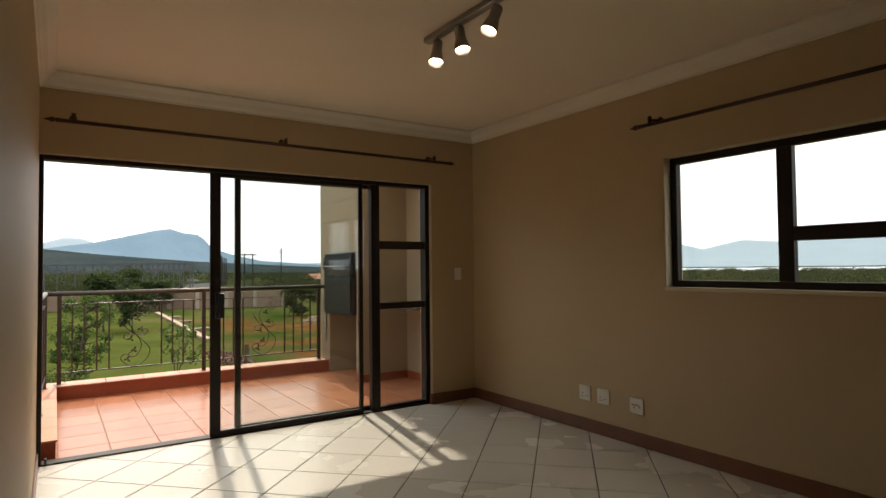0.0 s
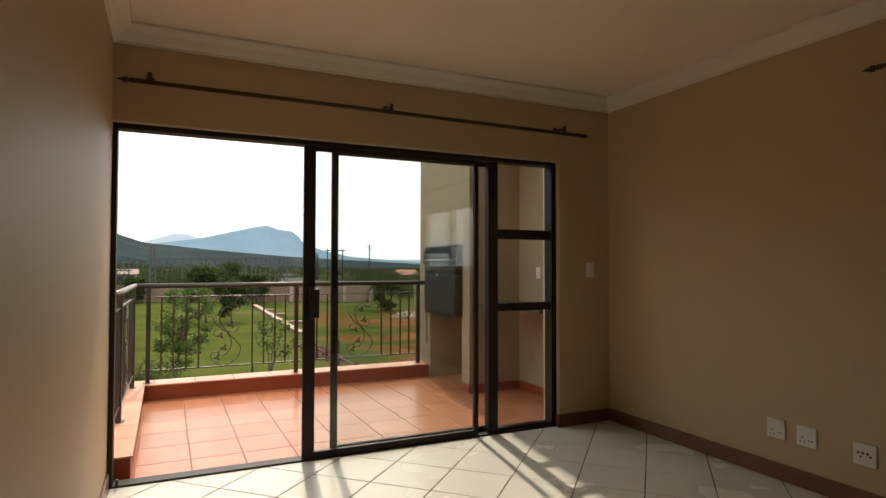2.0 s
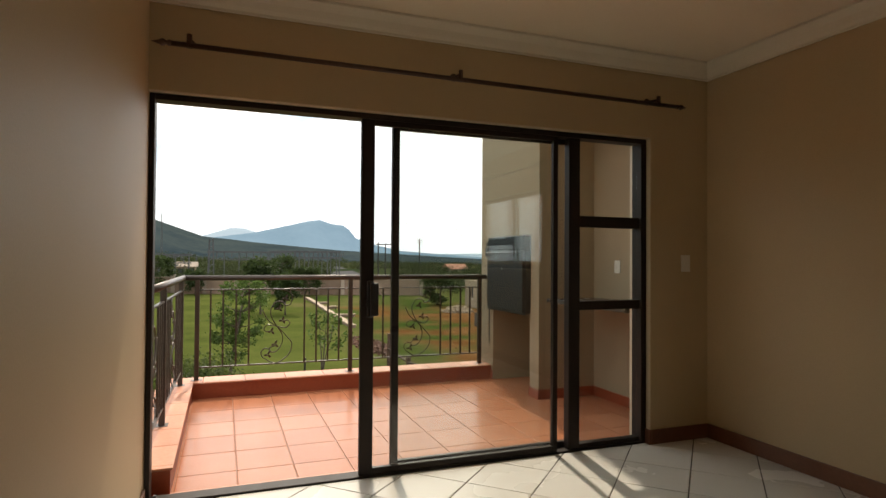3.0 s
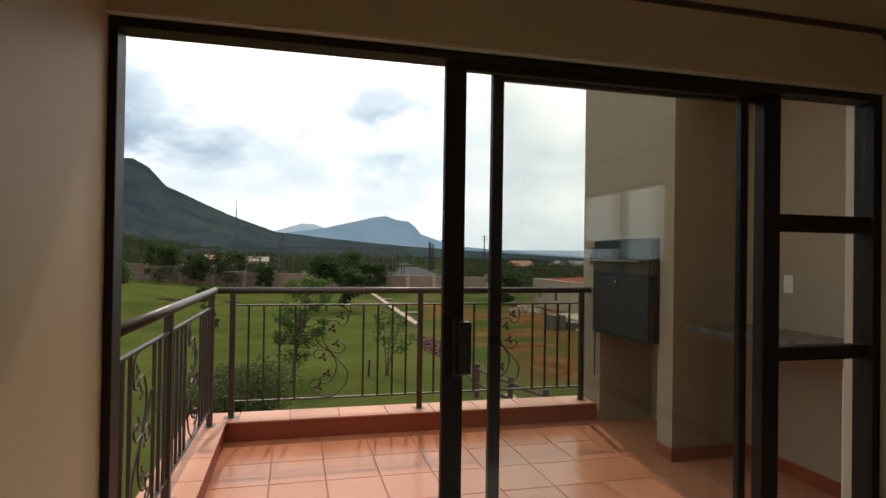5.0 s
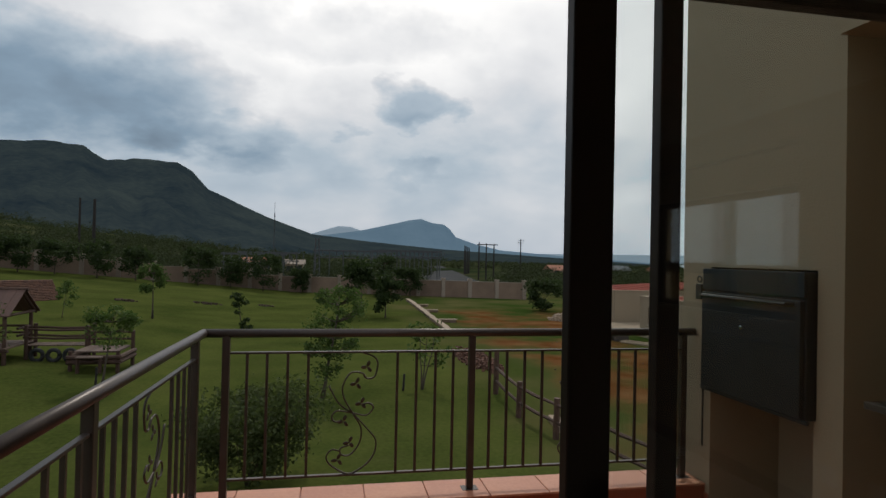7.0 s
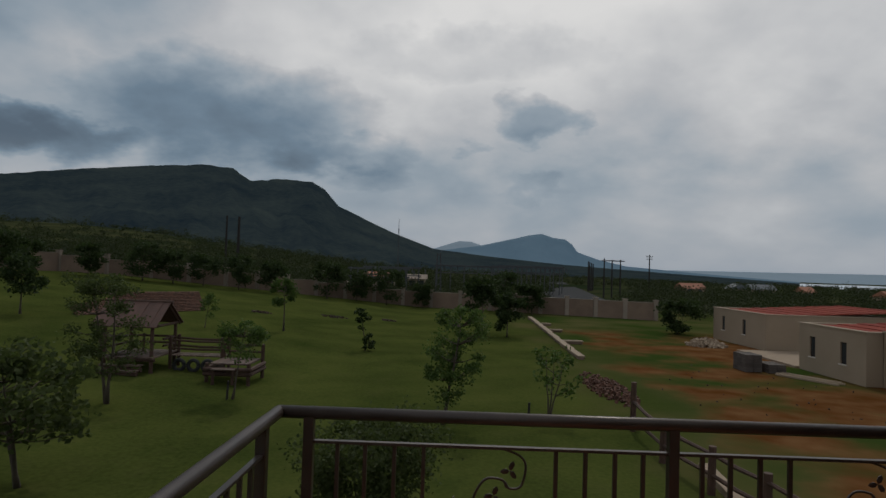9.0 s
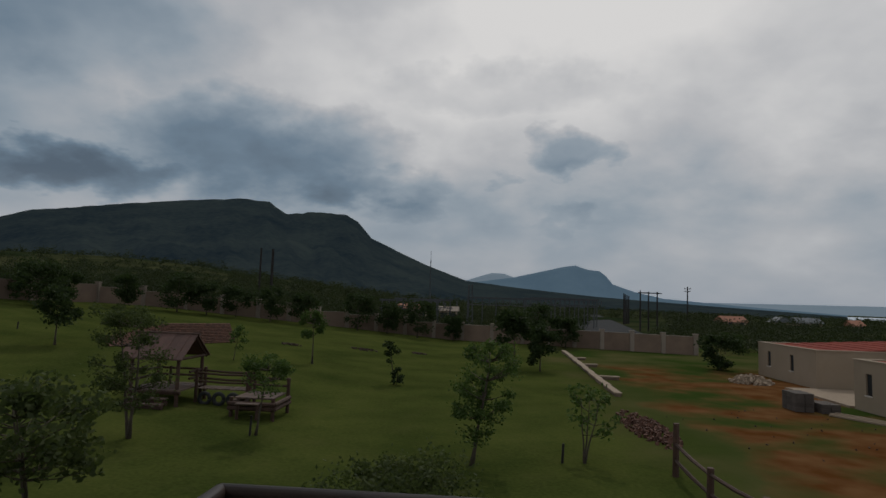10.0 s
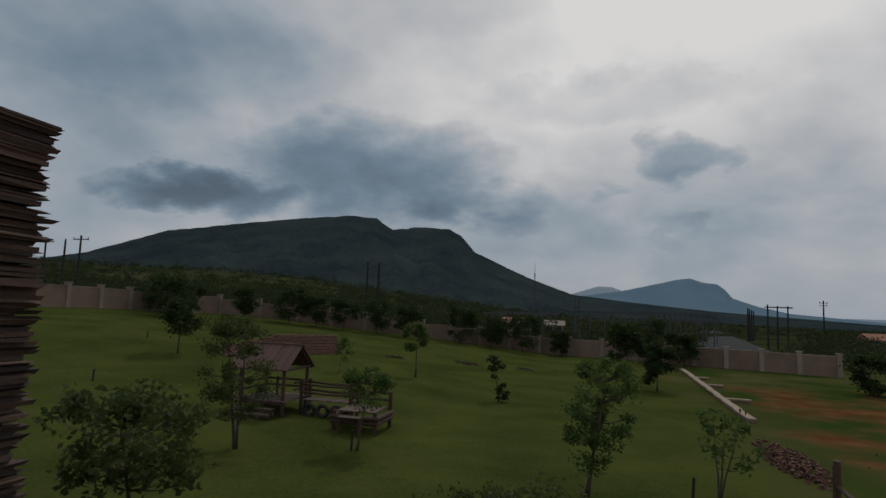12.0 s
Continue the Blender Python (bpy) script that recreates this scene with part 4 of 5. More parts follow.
def boundary():
    t = tagged(thing("boundary_wall", "long pinkish plastered boundary wall with square piers", "wall"), kind="structure")
    pts = []
    for (xa, ya), (xb, yb) in zip(BOUND, BOUND[1:]):
        n = max(1, round(math.hypot(xb - xa, yb - ya) / 3.3))
        pts += [(xa + (xb - xa) * k / n, ya + (yb - ya) * k / n) for k in range(n)]
    pts.append(BOUND[-1])
    for (xa, ya), (xb, yb) in zip(pts, pts[1:]):
        length, ang = math.hypot(xb - xa, yb - ya), math.atan2(yb - ya, xb - xa)
        z = min(ground_z(xa, ya), ground_z(xb, yb))
        m = Matrix.Translation((xa, ya, 0)) @ Matrix.Rotation(ang, 4, "Z")
        b = box(bmesh.new(), 0.2, length - 0.2, -0.1, 0.1, z - 0.3, z + 1.75, m=m)
        part("wall_bay", b, M_BOUND, t)
        part("coping", box(bmesh.new(), 0.2, length - 0.2, -0.13, 0.13, z + 1.75, z + 1.81, m=m), M_PIER, t)
    for x, y in pts:
        z = ground_z(x, y)
        b = boxed(x - 0.2, x + 0.2, y - 0.2, y + 0.2, z - 0.3, z + 1.98)
        box(b, x - 0.25, x + 0.25, y - 0.25, y + 0.25, z + 1.98, z + 2.06)
        part("pier", b, M_PIER, t)


boundary()
for i, (x, y, hh, ww) in enumerate([(-38.5, 49, 3.4, 4.2), (-25, 60.5, 3.0, 3.4), (-10, 66.2, 3.2, 3.6), (9.2, 62.4, 3.0, 3.2), (-35, 45.5, 3.3, 3.6), (-36.2, 50, 3.0, 3.0), (-29.5, 57, 3.6, 3.8), (-27.2, 58.5, 3.2, 3.2), (-21.5, 61, 3.5, 3.6), (-18.5, 62.5, 3.3, 3.0), (-13.2, 65.5, 4.0, 3.8), (-6.6, 66, 3.9, 3.6), (-2.6, 66.5, 2.6, 2.4), (6.4, 63.5, 4.3, 3.9), (-33, 54, 3.0, 2.8)]):
    tree("dark rounded tree in front of the boundary wall", x, y, hh * 1.05, ww * 1.25, 0.5, M_LEAF3, 1900, 0.22, 40 + i, clumps=30, tuft=0.85)


def bushland():
    """Thorn bush beyond the wall: lumpy bushes and small trees, thinning into the plain."""
    rng = random.Random(5)
    verts, faces = [], []

    def bush(x, y, wide, tall, clumps, leaves, size):
        z = ground_z(x, y)
        for _ in range(clumps):
            a, f = rng.uniform(0, 6.28), rng.random() ** 0.5
            c = Vector((x + math.cos(a) * f * wide, y + math.sin(a) * f * wide, z + tall * rng.uniform(0.25, 0.85) * (1.05 - 0.6 * f * f)))
            leaf_cloud(verts, faces, c, wide * rng.uniform(0.32, 0.55), leaves, size, rng, 0.75)
    for _ in range(5400):
        r = 62 * math.exp(rng.random() ** 1.25 * 2.5)
        a = radians(rng.uniform(-66, 85))
        x, y = r * math.sin(a), r * math.cos(a)
        d = math.degrees(a)
        if -52 < d < 21 and y < 74 + 0.05 * abs(x) and x > -44:
            continue
        if 9.5 < d < 17 and r < 210:
            continue
        if -10 < d < 11 and 78 < r < 128 and rng.random() < 0.6:
            continue
        if 16 < x < 40 and y < 62:
            continue
        if r > 700 and d > 16:
            continue
        # open grassy strips between thickets
        if d > -20 and noise.noise(Vector((x * 0.018, y * 0.018, 7))) > 0.22 and rng.random() < 0.85:
            continue
        wide = rng.uniform(0.8, 2.3) * (1 + r / 420)
        tall = wide * rng.uniform(0.9, 1.5)
        if d > 12:
            tall = min(tall, 2.6)
        bush(x, y, wide, tall, 5, 26 if r < 200 else 16, (0.19 if r < 130 else 0.26) * (1 + r / 300))
    for _ in range(330):
        r, a = rng.uniform(76, 210), radians(rng.uniform(-58, 10))
        x, y = r * math.sin(a), r * math.cos(a)
        if y < 76 and x > -44:
            continue
        wide = rng.uniform(1.4, 2.8)
        bush(x, y, wide, wide * rng.uniform(1.2, 1.7), 8, 40, 0.24)
    for _ in range(46):
        r, a = rng.uniform(100, 175), radians(rng.uniform(17.5, 36))
        wide = rng.uniform(1.3, 2.4)
        bush(r * math.sin(a), r * math.cos(a), wide, wide * rng.uniform(1.5, 2.2), 8, 36, 0.26)
    ob = raw("bushveld", verts, faces, M_BUSH)
    tagged(ob, "dense dark green thorn bush beyond the boundary wall", "bushes", "", "stuff")


bushland()


# ---- poles, masts and the substation ----
def pole(label, x, y, top, r, arms=(), group="power poles", z=None, material=None):
    z0 = (ground_z(x, y) if z is None else z) - 0.3
    t = thing("power_pole", label, "power pole", group)
    part("pole", tubed([(x, y, z0), (x, y, top)], [r, r * 0.7], 8), material or M_POLE, t)
    for h2, w in arms:
        b = boxed(x - w / 2, x + w / 2, y - 0.06, y + 0.06, top - h2 - 0.06, top - h2 + 0.06)
        part("crossarm", b, M_POLE, t)
        for s in (-1, 1):
            part("insulator", tubed([(x + s * w * 0.45, y, top - h2 + 0.06), (x + s * w * 0.45, y, top - h2 + 0.28)], 0.05, 6), M_GALV, t)


pole("tall dark creosoted pole beyond the boundary wall", -36.3, 95.1, 9.2, 0.20)
pole("tall thick dark pole beyond the boundary wall", -34.7, 96.2, 9.15, 0.28)
pole("tall single power pole with short crossarms", 49.4, 146.0, 6.68, 0.2, ((0.5, 1.6), (1.1, 1.4)))
for x, y, top in ((29.6, 112.4, 4.6), (31.2, 112.8, 4.4), (32.9, 113.2, 4.4)):
    pole("dark power pole of a three-pole frame", x, y, top, 0.17)
t = thing("pole_crossbeam", "steel crossbeam on top of two power poles", "crossbeam")
part("beam", boxed(29.3, 33.6, 112.9, 113.1, 4.05, 4.25), M_POLE, t)
for k, (x, y) in enumerate(((34.4, 146), (35.2, 148), (36.1, 150), (37.0, 152))):
    pole("dark power pole in a close group by the road", x, y, 4.6 - 0.15 * k, 0.2)
for x, y, top, w in ((-62, 62, 9.2, 2.4), (-66, 63.5, 8.9, 0), (-72, 66, 9.3, 2.6)):
    pole("distant power pole on the rise", x, y, top, 0.16, ((0.5, w),) if w else ())


def lattice_mast(x, y, z0, top):
    t = thing("radio_mast", "thin lattice radio mast far beyond the wall", "mast")
    for k in range(3):
        a = k * 2.094
        part("leg", tubed([(x + 0.5 * math.cos(a), y + 0.5 * math.sin(a), z0), (x + 0.14 * math.cos(a), y + 0.14 * math.sin(a), top - 4)], 0.09, 5), M_GALV, t)
    part("antenna", tubed([(x, y, top - 4.2), (x, y, top)], 0.08, 5), M_GALV, t)
    for k in range(10):
        f = k / 10
        zz, rr = z0 + (top - 4 - z0) * f, 0.5 - 0.36 * f
        part("brace", tubed([(x + rr * math.cos(k * 2.094), y + rr * math.sin(k * 2.094), zz), (x + rr * math.cos(k * 2.094 + 2.094), y + rr * math.sin(k * 2.094 + 2.094), zz + (top - 4 - z0) * 0.1)], 0.06, 4), M_GALV, t)


lattice_mast(-23, 254.2, -3.5, 22.7)


def substation():
    """Gantries of an electrical yard: rows of posts, lattice beams and insulators."""
    rng = random.Random(8)
    for gx, gy, n, top, step in ((-14.5, 88, 5, 1.35, 2.1), (-13.0, 93, 5, 1.6, 2.1), (-2, 104, 6, 2.2, 2.4), (8.5, 112, 8, 2.4, 1.8), (10.5, 120, 8, 2.6, 1.8)):
        t = thing("substation_gantry", "grey steel substation gantry with insulators", "gantry", "substation gantries")
        for k in range(n):
            x = gx + k * step
            z = ground_z(x, gy) - 0.2
            part("post", tubed([(x, gy, z), (x, gy, top + 0.2)], 0.10, 5), M_GALV, t)
            part("insulator", tubed([(x + step / 2, gy, top - 0.1), (x + step / 2, gy, top - 0.85)], 0.10, 6), M_GALV, t)
        part("beam", boxed(gx - 0.4, gx + (n - 1) * step + 0.4, gy - 0.14, gy + 0.14, top - 0.14, top + 0.14), M_GALV, t)
        part("lower_beam", boxed(gx - 0.4, gx + (n - 1) * step + 0.4, gy - 0.08, gy + 0.08, top - 1.3, top - 1.14), M_GALV, t)
    t = thing("steel_tower", "dark narrow steel tower in the substation", "tower")
    for sx in (-0.5, 0.5):
        part("leg", tubed([(-1.6 + sx, 98, -3.2), (-1.6 + sx * 0.5, 98, 4.2)], 0.12, 5), M_GALV, t)
    for k in range(7):
        z = -2.5 + k
        part("brace", tubed([(-2.05, 98, z), (-1.15, 98, z + 0.9)], 0.07, 4), M_GALV, t)


substation()


# ---- houses ----
def flat_house(label, x0, x1, y0, y1, top, windows, z0=-3.0):
    """A low flat-roofed house with a parapet, a sheet roof behind it and slit windows in its west face."""
    t = thing("house", label, "house", "unfinished houses")
    b = bmesh.new()
    edges = [y0] + [v for y, w in sorted(windows) for v in (y - w / 2, y + w / 2)] + [y1]
    for k in range(0, len(edges), 2):
        box(b, x0, x0 + 0.25, edges[k], edges[k + 1], z0, top)
    for y, w in windows:
        box(b, x0, x0 + 0.25, y - w / 2, y + w / 2, z0, -2.15)
        box(b, x0, x0 + 0.25, y - w / 2, y + w / 2, -1.15, top)
    box(b, x0 + 0.25, x1, y0, y0 + 0.25, z0, top)
    box(b, x0 + 0.25, x1, y1 - 0.25, y1, z0, top)
    box(b, x1 - 0.25, x1, y0 + 0.25, y1 - 0.25, z0, top)
    part("wall", b, M_HOUSE, t)
    c = bmesh.new()
    box(c, x0 - 0.04, x0 + 0.29, y0 - 0.04, y1 + 0.04, top, top + 0.06)
    box(c, x0 + 0.29, x1, y0 - 0.04, y0 + 0.29, top, top + 0.06)
    box(c, x0 + 0.29, x1, y1 - 0.29, y1 + 0.04, top, top + 0.06)
    part("coping", c, M_HOUSE, t)
    m = Matrix.Translation((x0 + 0.26, 0, top - 0.12)) @ Matrix.Rotation(radians(-3.2), 4, "Y")
    n = int((x1 - x0) / 0.5)
    for k in range(n):
        part("roof_sheet", box(bmesh.new(), k * 0.5, k * 0.5 + 0.47, y0 + 0.26, y1 - 0.26, 0, 0.05 + 0.03 * (k % 2), m=m), M_ROOFRED, t)
    for y, w in windows:
        win = new("window")
        win.parent = t
        part("frame", boxed(x0 + 0.08, x0 + 0.13, y - w / 2, y + w / 2, -2.15, -1.15), M_FRAME, win)
        part("pane", boxed(x0 + 0.065, x0 + 0.078, y - w / 2 + 0.06, y + w / 2 - 0.06, -2.09, -1.21), M_STEELTOP, win)
        part("sill", boxed(x0 - 0.05, x0 + 0.08, y - w / 2 - 0.05, y + w / 2 + 0.05, -2.2, -2.15), M_COPING, win)


flat_house("low beige plastered house with red roof and slit windows", 20.5, 29.5, 37.6, 45.0, -0.64, [(43.4, 0.45), (40.4, 0.45)])
flat_house("beige plastered flat-roofed house with slit windows", 18.7, 29.5, 26.1, 31.0, -0.58, [(29.9, 0.45), (27.6, 0.45)])
flat_house("beige plastered house wing with one slit window", 19.4, 29.5, 17.0, 26.05, -0.52, [(23.6, 0.5)])


def gable_house(label, x, y, w, d, wall_h, roof_h, turn, roof, z=None):
    z = ground_z(x, y) if z is None else z
    t = thing("house", label, "house", "distant houses", Matrix.Translation((x, y, z)) @ Matrix.Rotation(radians(turn), 4, "Z"))
    part("wall", boxed(-w / 2, w / 2, -d / 2, d / 2, -0.5, wall_h), M_HOUSE, t)
    b = bmesh.new()
    v = [b.verts.new(p) for p in ((-w / 2 - 0.4, -d / 2 - 0.5, wall_h - 0.15), (w / 2 + 0.4, -d / 2 - 0.5, wall_h - 0.15), (w / 2 + 0.4, d / 2 + 0.5, wall_h - 0.15), (-w / 2 - 0.4, d / 2 + 0.5, wall_h - 0.15), (-w / 2 - 0.4, 0, wall_h + roof_h), (w / 2 + 0.4, 0, wall_h + roof_h))]
    for f in ((0, 1, 5, 4), (2, 3, 4, 5), (0, 4, 3), (1, 2, 5), (0, 3, 2, 1)):
        b.faces.new([v[i] for i in f])
    part("roof", b, roof, t)
    for s in (-0.25, 0.25):
        part("window", boxed(w * s - 0.6, w * s + 0.6, -d / 2 - 0.04, -d / 2 + 0.02, 0.9, 2.0), M_STEELTOP, t)


for x, y, w, d, turn, roof, label in ((48, 118, 9, 7, 10, M_ROOFORANGE, "house with orange tiled roof among bushes"), (62, 128, 10, 7, 80, M_ROOFGREY, "house with steep grey slate gables"), (67, 128, 10, 7, 0, M_ROOFGREY, "house with grey slate roof"), (73, 122, 6, 5, 20, M_ROOFORANGE, "small house with orange roof"),
                                      (76, 102, 9, 7, 15, M_ROOFORANGE, "house with pale orange tiled roof"), (81, 104, 8, 7, 100, M_ROOFORANGE, "house with orange hipped roof"), (88, 98, 9, 7, 20, M_ROOFORANGE, "house with orange roof and pale walls"), (95, 92, 8, 7, 60, M_ROOFORANGE, "orange-roofed house among trees"),
                                      (60, 30, 9, 7, 5, M_ROOFORANGE, "house with pinkish tiled roof below the window"), (66, 22, 9, 7, 40, M_ROOFORANGE, "house with clay tiled roof below the window"), (75, 46, 10, 7, 90, M_ROOFORANGE, "clay-roofed house below the window")):
    k = 1.5 if y > 80 else 1.25
    gable_house(label, x * k, y * k, w * 0.75, d * 0.75, 2.0, 1.5, turn, roof, z=ground_z(x * k, y * k) - (1.0 if y > 80 else 2.6))
gable_house("small white building inside the substation", -6.0, 112, 3.2, 3, 2.5, 0.7, 0, M_PIER)
gable_house("low brick-coloured building inside the substation", -12.5, 108, 5, 4, 2.0, 0.8, 0, M_ROOFORANGE)
b = bmesh.new()
vs = [b.verts.new((x, y, ground_z(x, y) + 0.14)) for x, y in ((15, 72), (22.5, 72), (34, 150), (60, 320), (55, 320), (21, 140))]
b.faces.new(vs)
structure("road", b, M_ROAD, "dark asphalt road beyond the boundary wall")


# ---- building site ----
def low_wall():
    t = thing("garden_wall", "unfinished low brick wall with concrete coping stepping down", "low wall")
    n = 9
    for k in range(n):
        ya, yb = 31.2 + k * 2.9, 31.2 + (k + 1) * 2.9
        z = ground_z(8, ya)
        b = boxed(7.40 + k * 0.09, 7.70 + k * 0.09, ya, yb, z - 0.3, z + 0.12)
        part("wall_bay", b, M_BOUND, t)
        part("coping", boxed(7.36 + k * 0.09, 7.74 + k * 0.09, ya, yb - 0.02, z + 0.12, z + 0.2, 0.02), M_CONC, t)
    for y in (38, 45, 50):
        part("spur_wall", boxed(7.9, 9.1, y, y + 0.25, -3.1, -2.76), M_BOUND, t)
        part("spur_coping", boxed(7.9, 9.15, y - 0.05, y + 0.3, -2.76, -2.68), M_CONC, t)


low_wall()


def block_stack(x0, y0, nx, nz, label):
    t = thing("block_stack", label, "cement blocks", "stacked blocks")
    rng = random.Random(int(x0 * 10))
    for i in range(nx):
        for j in range(3):
            for k in range(nz):
                x, y, z = x0 + i * 0.42, y0 + j * 0.42, -2.92 + k * 0.21
                part("block", boxed(x, x + 0.39 + rng.uniform(-0.01, 0.01), y, y + 0.39, z, z + 0.2), M_BLOCK, t)


block_stack(15.1, 29.3, 2, 4, "neat stack of grey cement blocks on bare earth")
block_stack(16.15, 29.1, 2, 2, "low stack of grey cement blocks")


def heap(name, label, category, x, y, w, d, h2, size, count, material, seed):
    rng = random.Random(seed)
    b = bmesh.new()
    for _ in range(count):
        a, f = rng.uniform(0, 6.28), rng.random() ** 0.6
        px, py = x + math.cos(a) * f * w / 2, y + math.sin(a) * f * d / 2
        pz = ground_z(px, py) + max(0.0, (1 - f * f)) * h2 * rng.uniform(0.4, 1)
        m = Matrix.Translation((px, py, pz)) @ Euler((rng.uniform(0, 3), rng.uniform(0, 3), rng.uniform(0, 3))).to_matrix().to_4x4()
        s = size * rng.uniform(0.6, 1.3)
        box(b, -s, s, -s * 0.55, s * 0.55, -s * 0.4, s * 0.4, m=m)
    tagged(link(name, b, material), label, category, "", "stuff")


heap("brick_rubble", "long heap of broken red bricks on the slope", "rubble", 6.9, 23.8, 1.5, 6.6, 0.12, 0.085, 330, M_BRICKRED, 3)
heap("stone_rubble", "heap of grey stones and broken concrete", "rubble", 17.6, 39.6, 2.4, 2.6, 0.4, 0.16, 160, M_CONC, 4)
heap("loose_stones", "scattered dark stones on red earth", "stones", 13, 25, 10, 12, 0.03, 0.04, 40, M_SOIL, 6)
for i, (xa, ya, xb, yb) in enumerate(((16.4, 28.9, 18.0, 26.4), (16.2, 28.6, 17.6, 26.2), (16.7, 29.2, 18.1, 26.8))):
    t = thing("timber_length", "long pale timber lying beside the house", "timber", "loose timbers")
    m = Matrix.Translation((xa, ya, -2.86)) @ Matrix.Rotation(math.atan2(yb - ya, xb - xa), 4, "Z")
    part("board", box(bmesh.new(), 0, math.hypot(xb - xa, yb - ya), -0.06, 0.06, -0.05, 0.03, m=m), M_CONC, t)
t = thing("concrete_beam", "long pale concrete beam lying beside the fence", "beam")
part("beam", box(bmesh.new(), 0, 3.4, -0.14, 0.14, -0.05, 0.14, 0.015, m=Matrix.Translation((6.75, 14.4, -2.88)) @ Matrix.Rotation(radians(-96), 4, "Z")), M_CONC, t)
structure("paved_yard", boxed(18.6, 24, 31.2, 37.4, -3.1, -2.82), M_CONC, "pale concrete yard between the houses")


def post_fence():
    t = thing("post_fence", "rustic dark wooden post and rail fence", "fence")
    pts = [(6.05, 17.65, 1.42), (5.9, 14.8, 1.0), (6.2, 12.8, 1.0), (6.5, 11.2, 1.0), (6.8, 9.5, 1.0), (7.1, 7.6, 1.0)]
    for x, y, h2 in pts:
        z = ground_z(x, y)
        part("post", tubed([(x, y, z - 0.2), (x + 0.02, y, z + h2)], [0.09, 0.08], 8), M_LOG, t)
    x, y, h2 = 6.3, 18.4, 1.15
    part("post", tubed([(x, y, -3.1), (x, y, -2.9 + h2)], [0.08, 0.07], 8), M_LOG, t)
    for (xa, ya, _), (xb, yb, _) in zip(pts, pts[1:]):
        for h2 in (0.42, 0.85):
            part("rail", tubed([(xa, ya, -2.9 + h2), ((xa + xb) / 2, (ya + yb) / 2, -2.9 + h2 - 0.03), (xb, yb, -2.9 + h2)], [0.045, 0.05, 0.04], 6), M_LOG, t)


post_fence()

# ---- play hut on the lawn ----
GZ = ground_z(-10.6, 22.5)


def play_hut():
    t = thing("play_hut", "small wooden play hut with brown pitched roof", "play hut")
    for x in (-12.0, -10.25):
        for y in (21.65, 23.45):
            part("post", tubed([(x, y, GZ - 0.2), (x, y, -0.75)], [0.075, 0.065], 8), M_LOG, t)
    for k in range(9):
        x = -12.1 + k * 0.22
        part("deck_board", boxed(x, x + 0.2, 21.5, 23.6, GZ + 0.50, GZ + 0.55), M_PLANK, t)
    for y in (21.6, 23.5):
        part("bearer", tubed([(-12.15, y, GZ + 0.44), (-10.1, y, GZ + 0.44)], 0.06, 7), M_LOG, t)
    for s, y in ((1, 21.45), (-1, 23.65)):
        n = 9
        for k in range(n):
            xa = -12.45 + k * 0.27
            b = bmesh.new()
            v = [b.verts.new(p) for p in ((xa, y, -0.84), (xa + 0.262, y, -0.84), (xa + 0.262, 22.55, 0.02), (xa, 22.55, 0.02))]
            f = b.faces.new(v if s > 0 else v[::-1])
            ex = bmesh.ops.extrude_face_region(b, geom=[f])
            bmesh.ops.translate(b, verts=[g for g in ex["geom"] if isinstance(g, bmesh.types.BMVert)], vec=(0, 0, 0.045 + 0.012 * (k % 2)))
            part("roof_board", b, M_SHINGLE, t)
    part("ridge_pole", tubed([(-12.5, 22.55, 0.05), (-9.95, 22.55, 0.05)], 0.06, 7), M_LOG, t)
    for x in (-12.3, -10.15):
        for y in (21.5, 23.6):
            part("rafter", tubed([(x, y, -0.86), (x, 22.55, -0.02)], 0.045, 6), M_LOG, t)
        part("gable_beam", tubed([(x, 21.5, -0.8), (x, 23.6, -0.8)], 0.05, 6), M_LOG, t)
    for z in (0.85, 1.1):
        part("rail", tubed([(-12.05, 23.5, GZ + z), (-10.2, 23.5, GZ + z)], 0.045, 6), M_LOG, t)
        part("rail", tubed([(-12.0, 21.6, GZ + z), (-12.0, 23.5, GZ + z)], 0.045, 6), M_LOG, t)
        part("rail", tubed([(-10.25, 22.5, GZ + z), (-10.25, 23.5, GZ + z)], 0.045, 6), M_LOG, t)
    for k in range(2):
        part("step", boxed(-11.9, -10.4, 21.15 - k * 0.28, 21.4 - k * 0.28, GZ + 0.26 - k * 0.16, GZ + 0.32 - k * 0.16, 0.01), M_PLANK, t)
        part("step_log", tubed([(-11.9, 21.28 - k * 0.28, GZ + 0.14 - k * 0.1), (-10.4, 21.28 - k * 0.28, GZ + 0.14 - k * 0.1)], 0.09, 7), M_LOG, t)
    part("bench_post", tubed([(-11.2, 22.9, GZ + 0.5), (-11.2, 22.9, GZ + 1.25)], 0.05, 6), M_LOG, t)


play_hut()


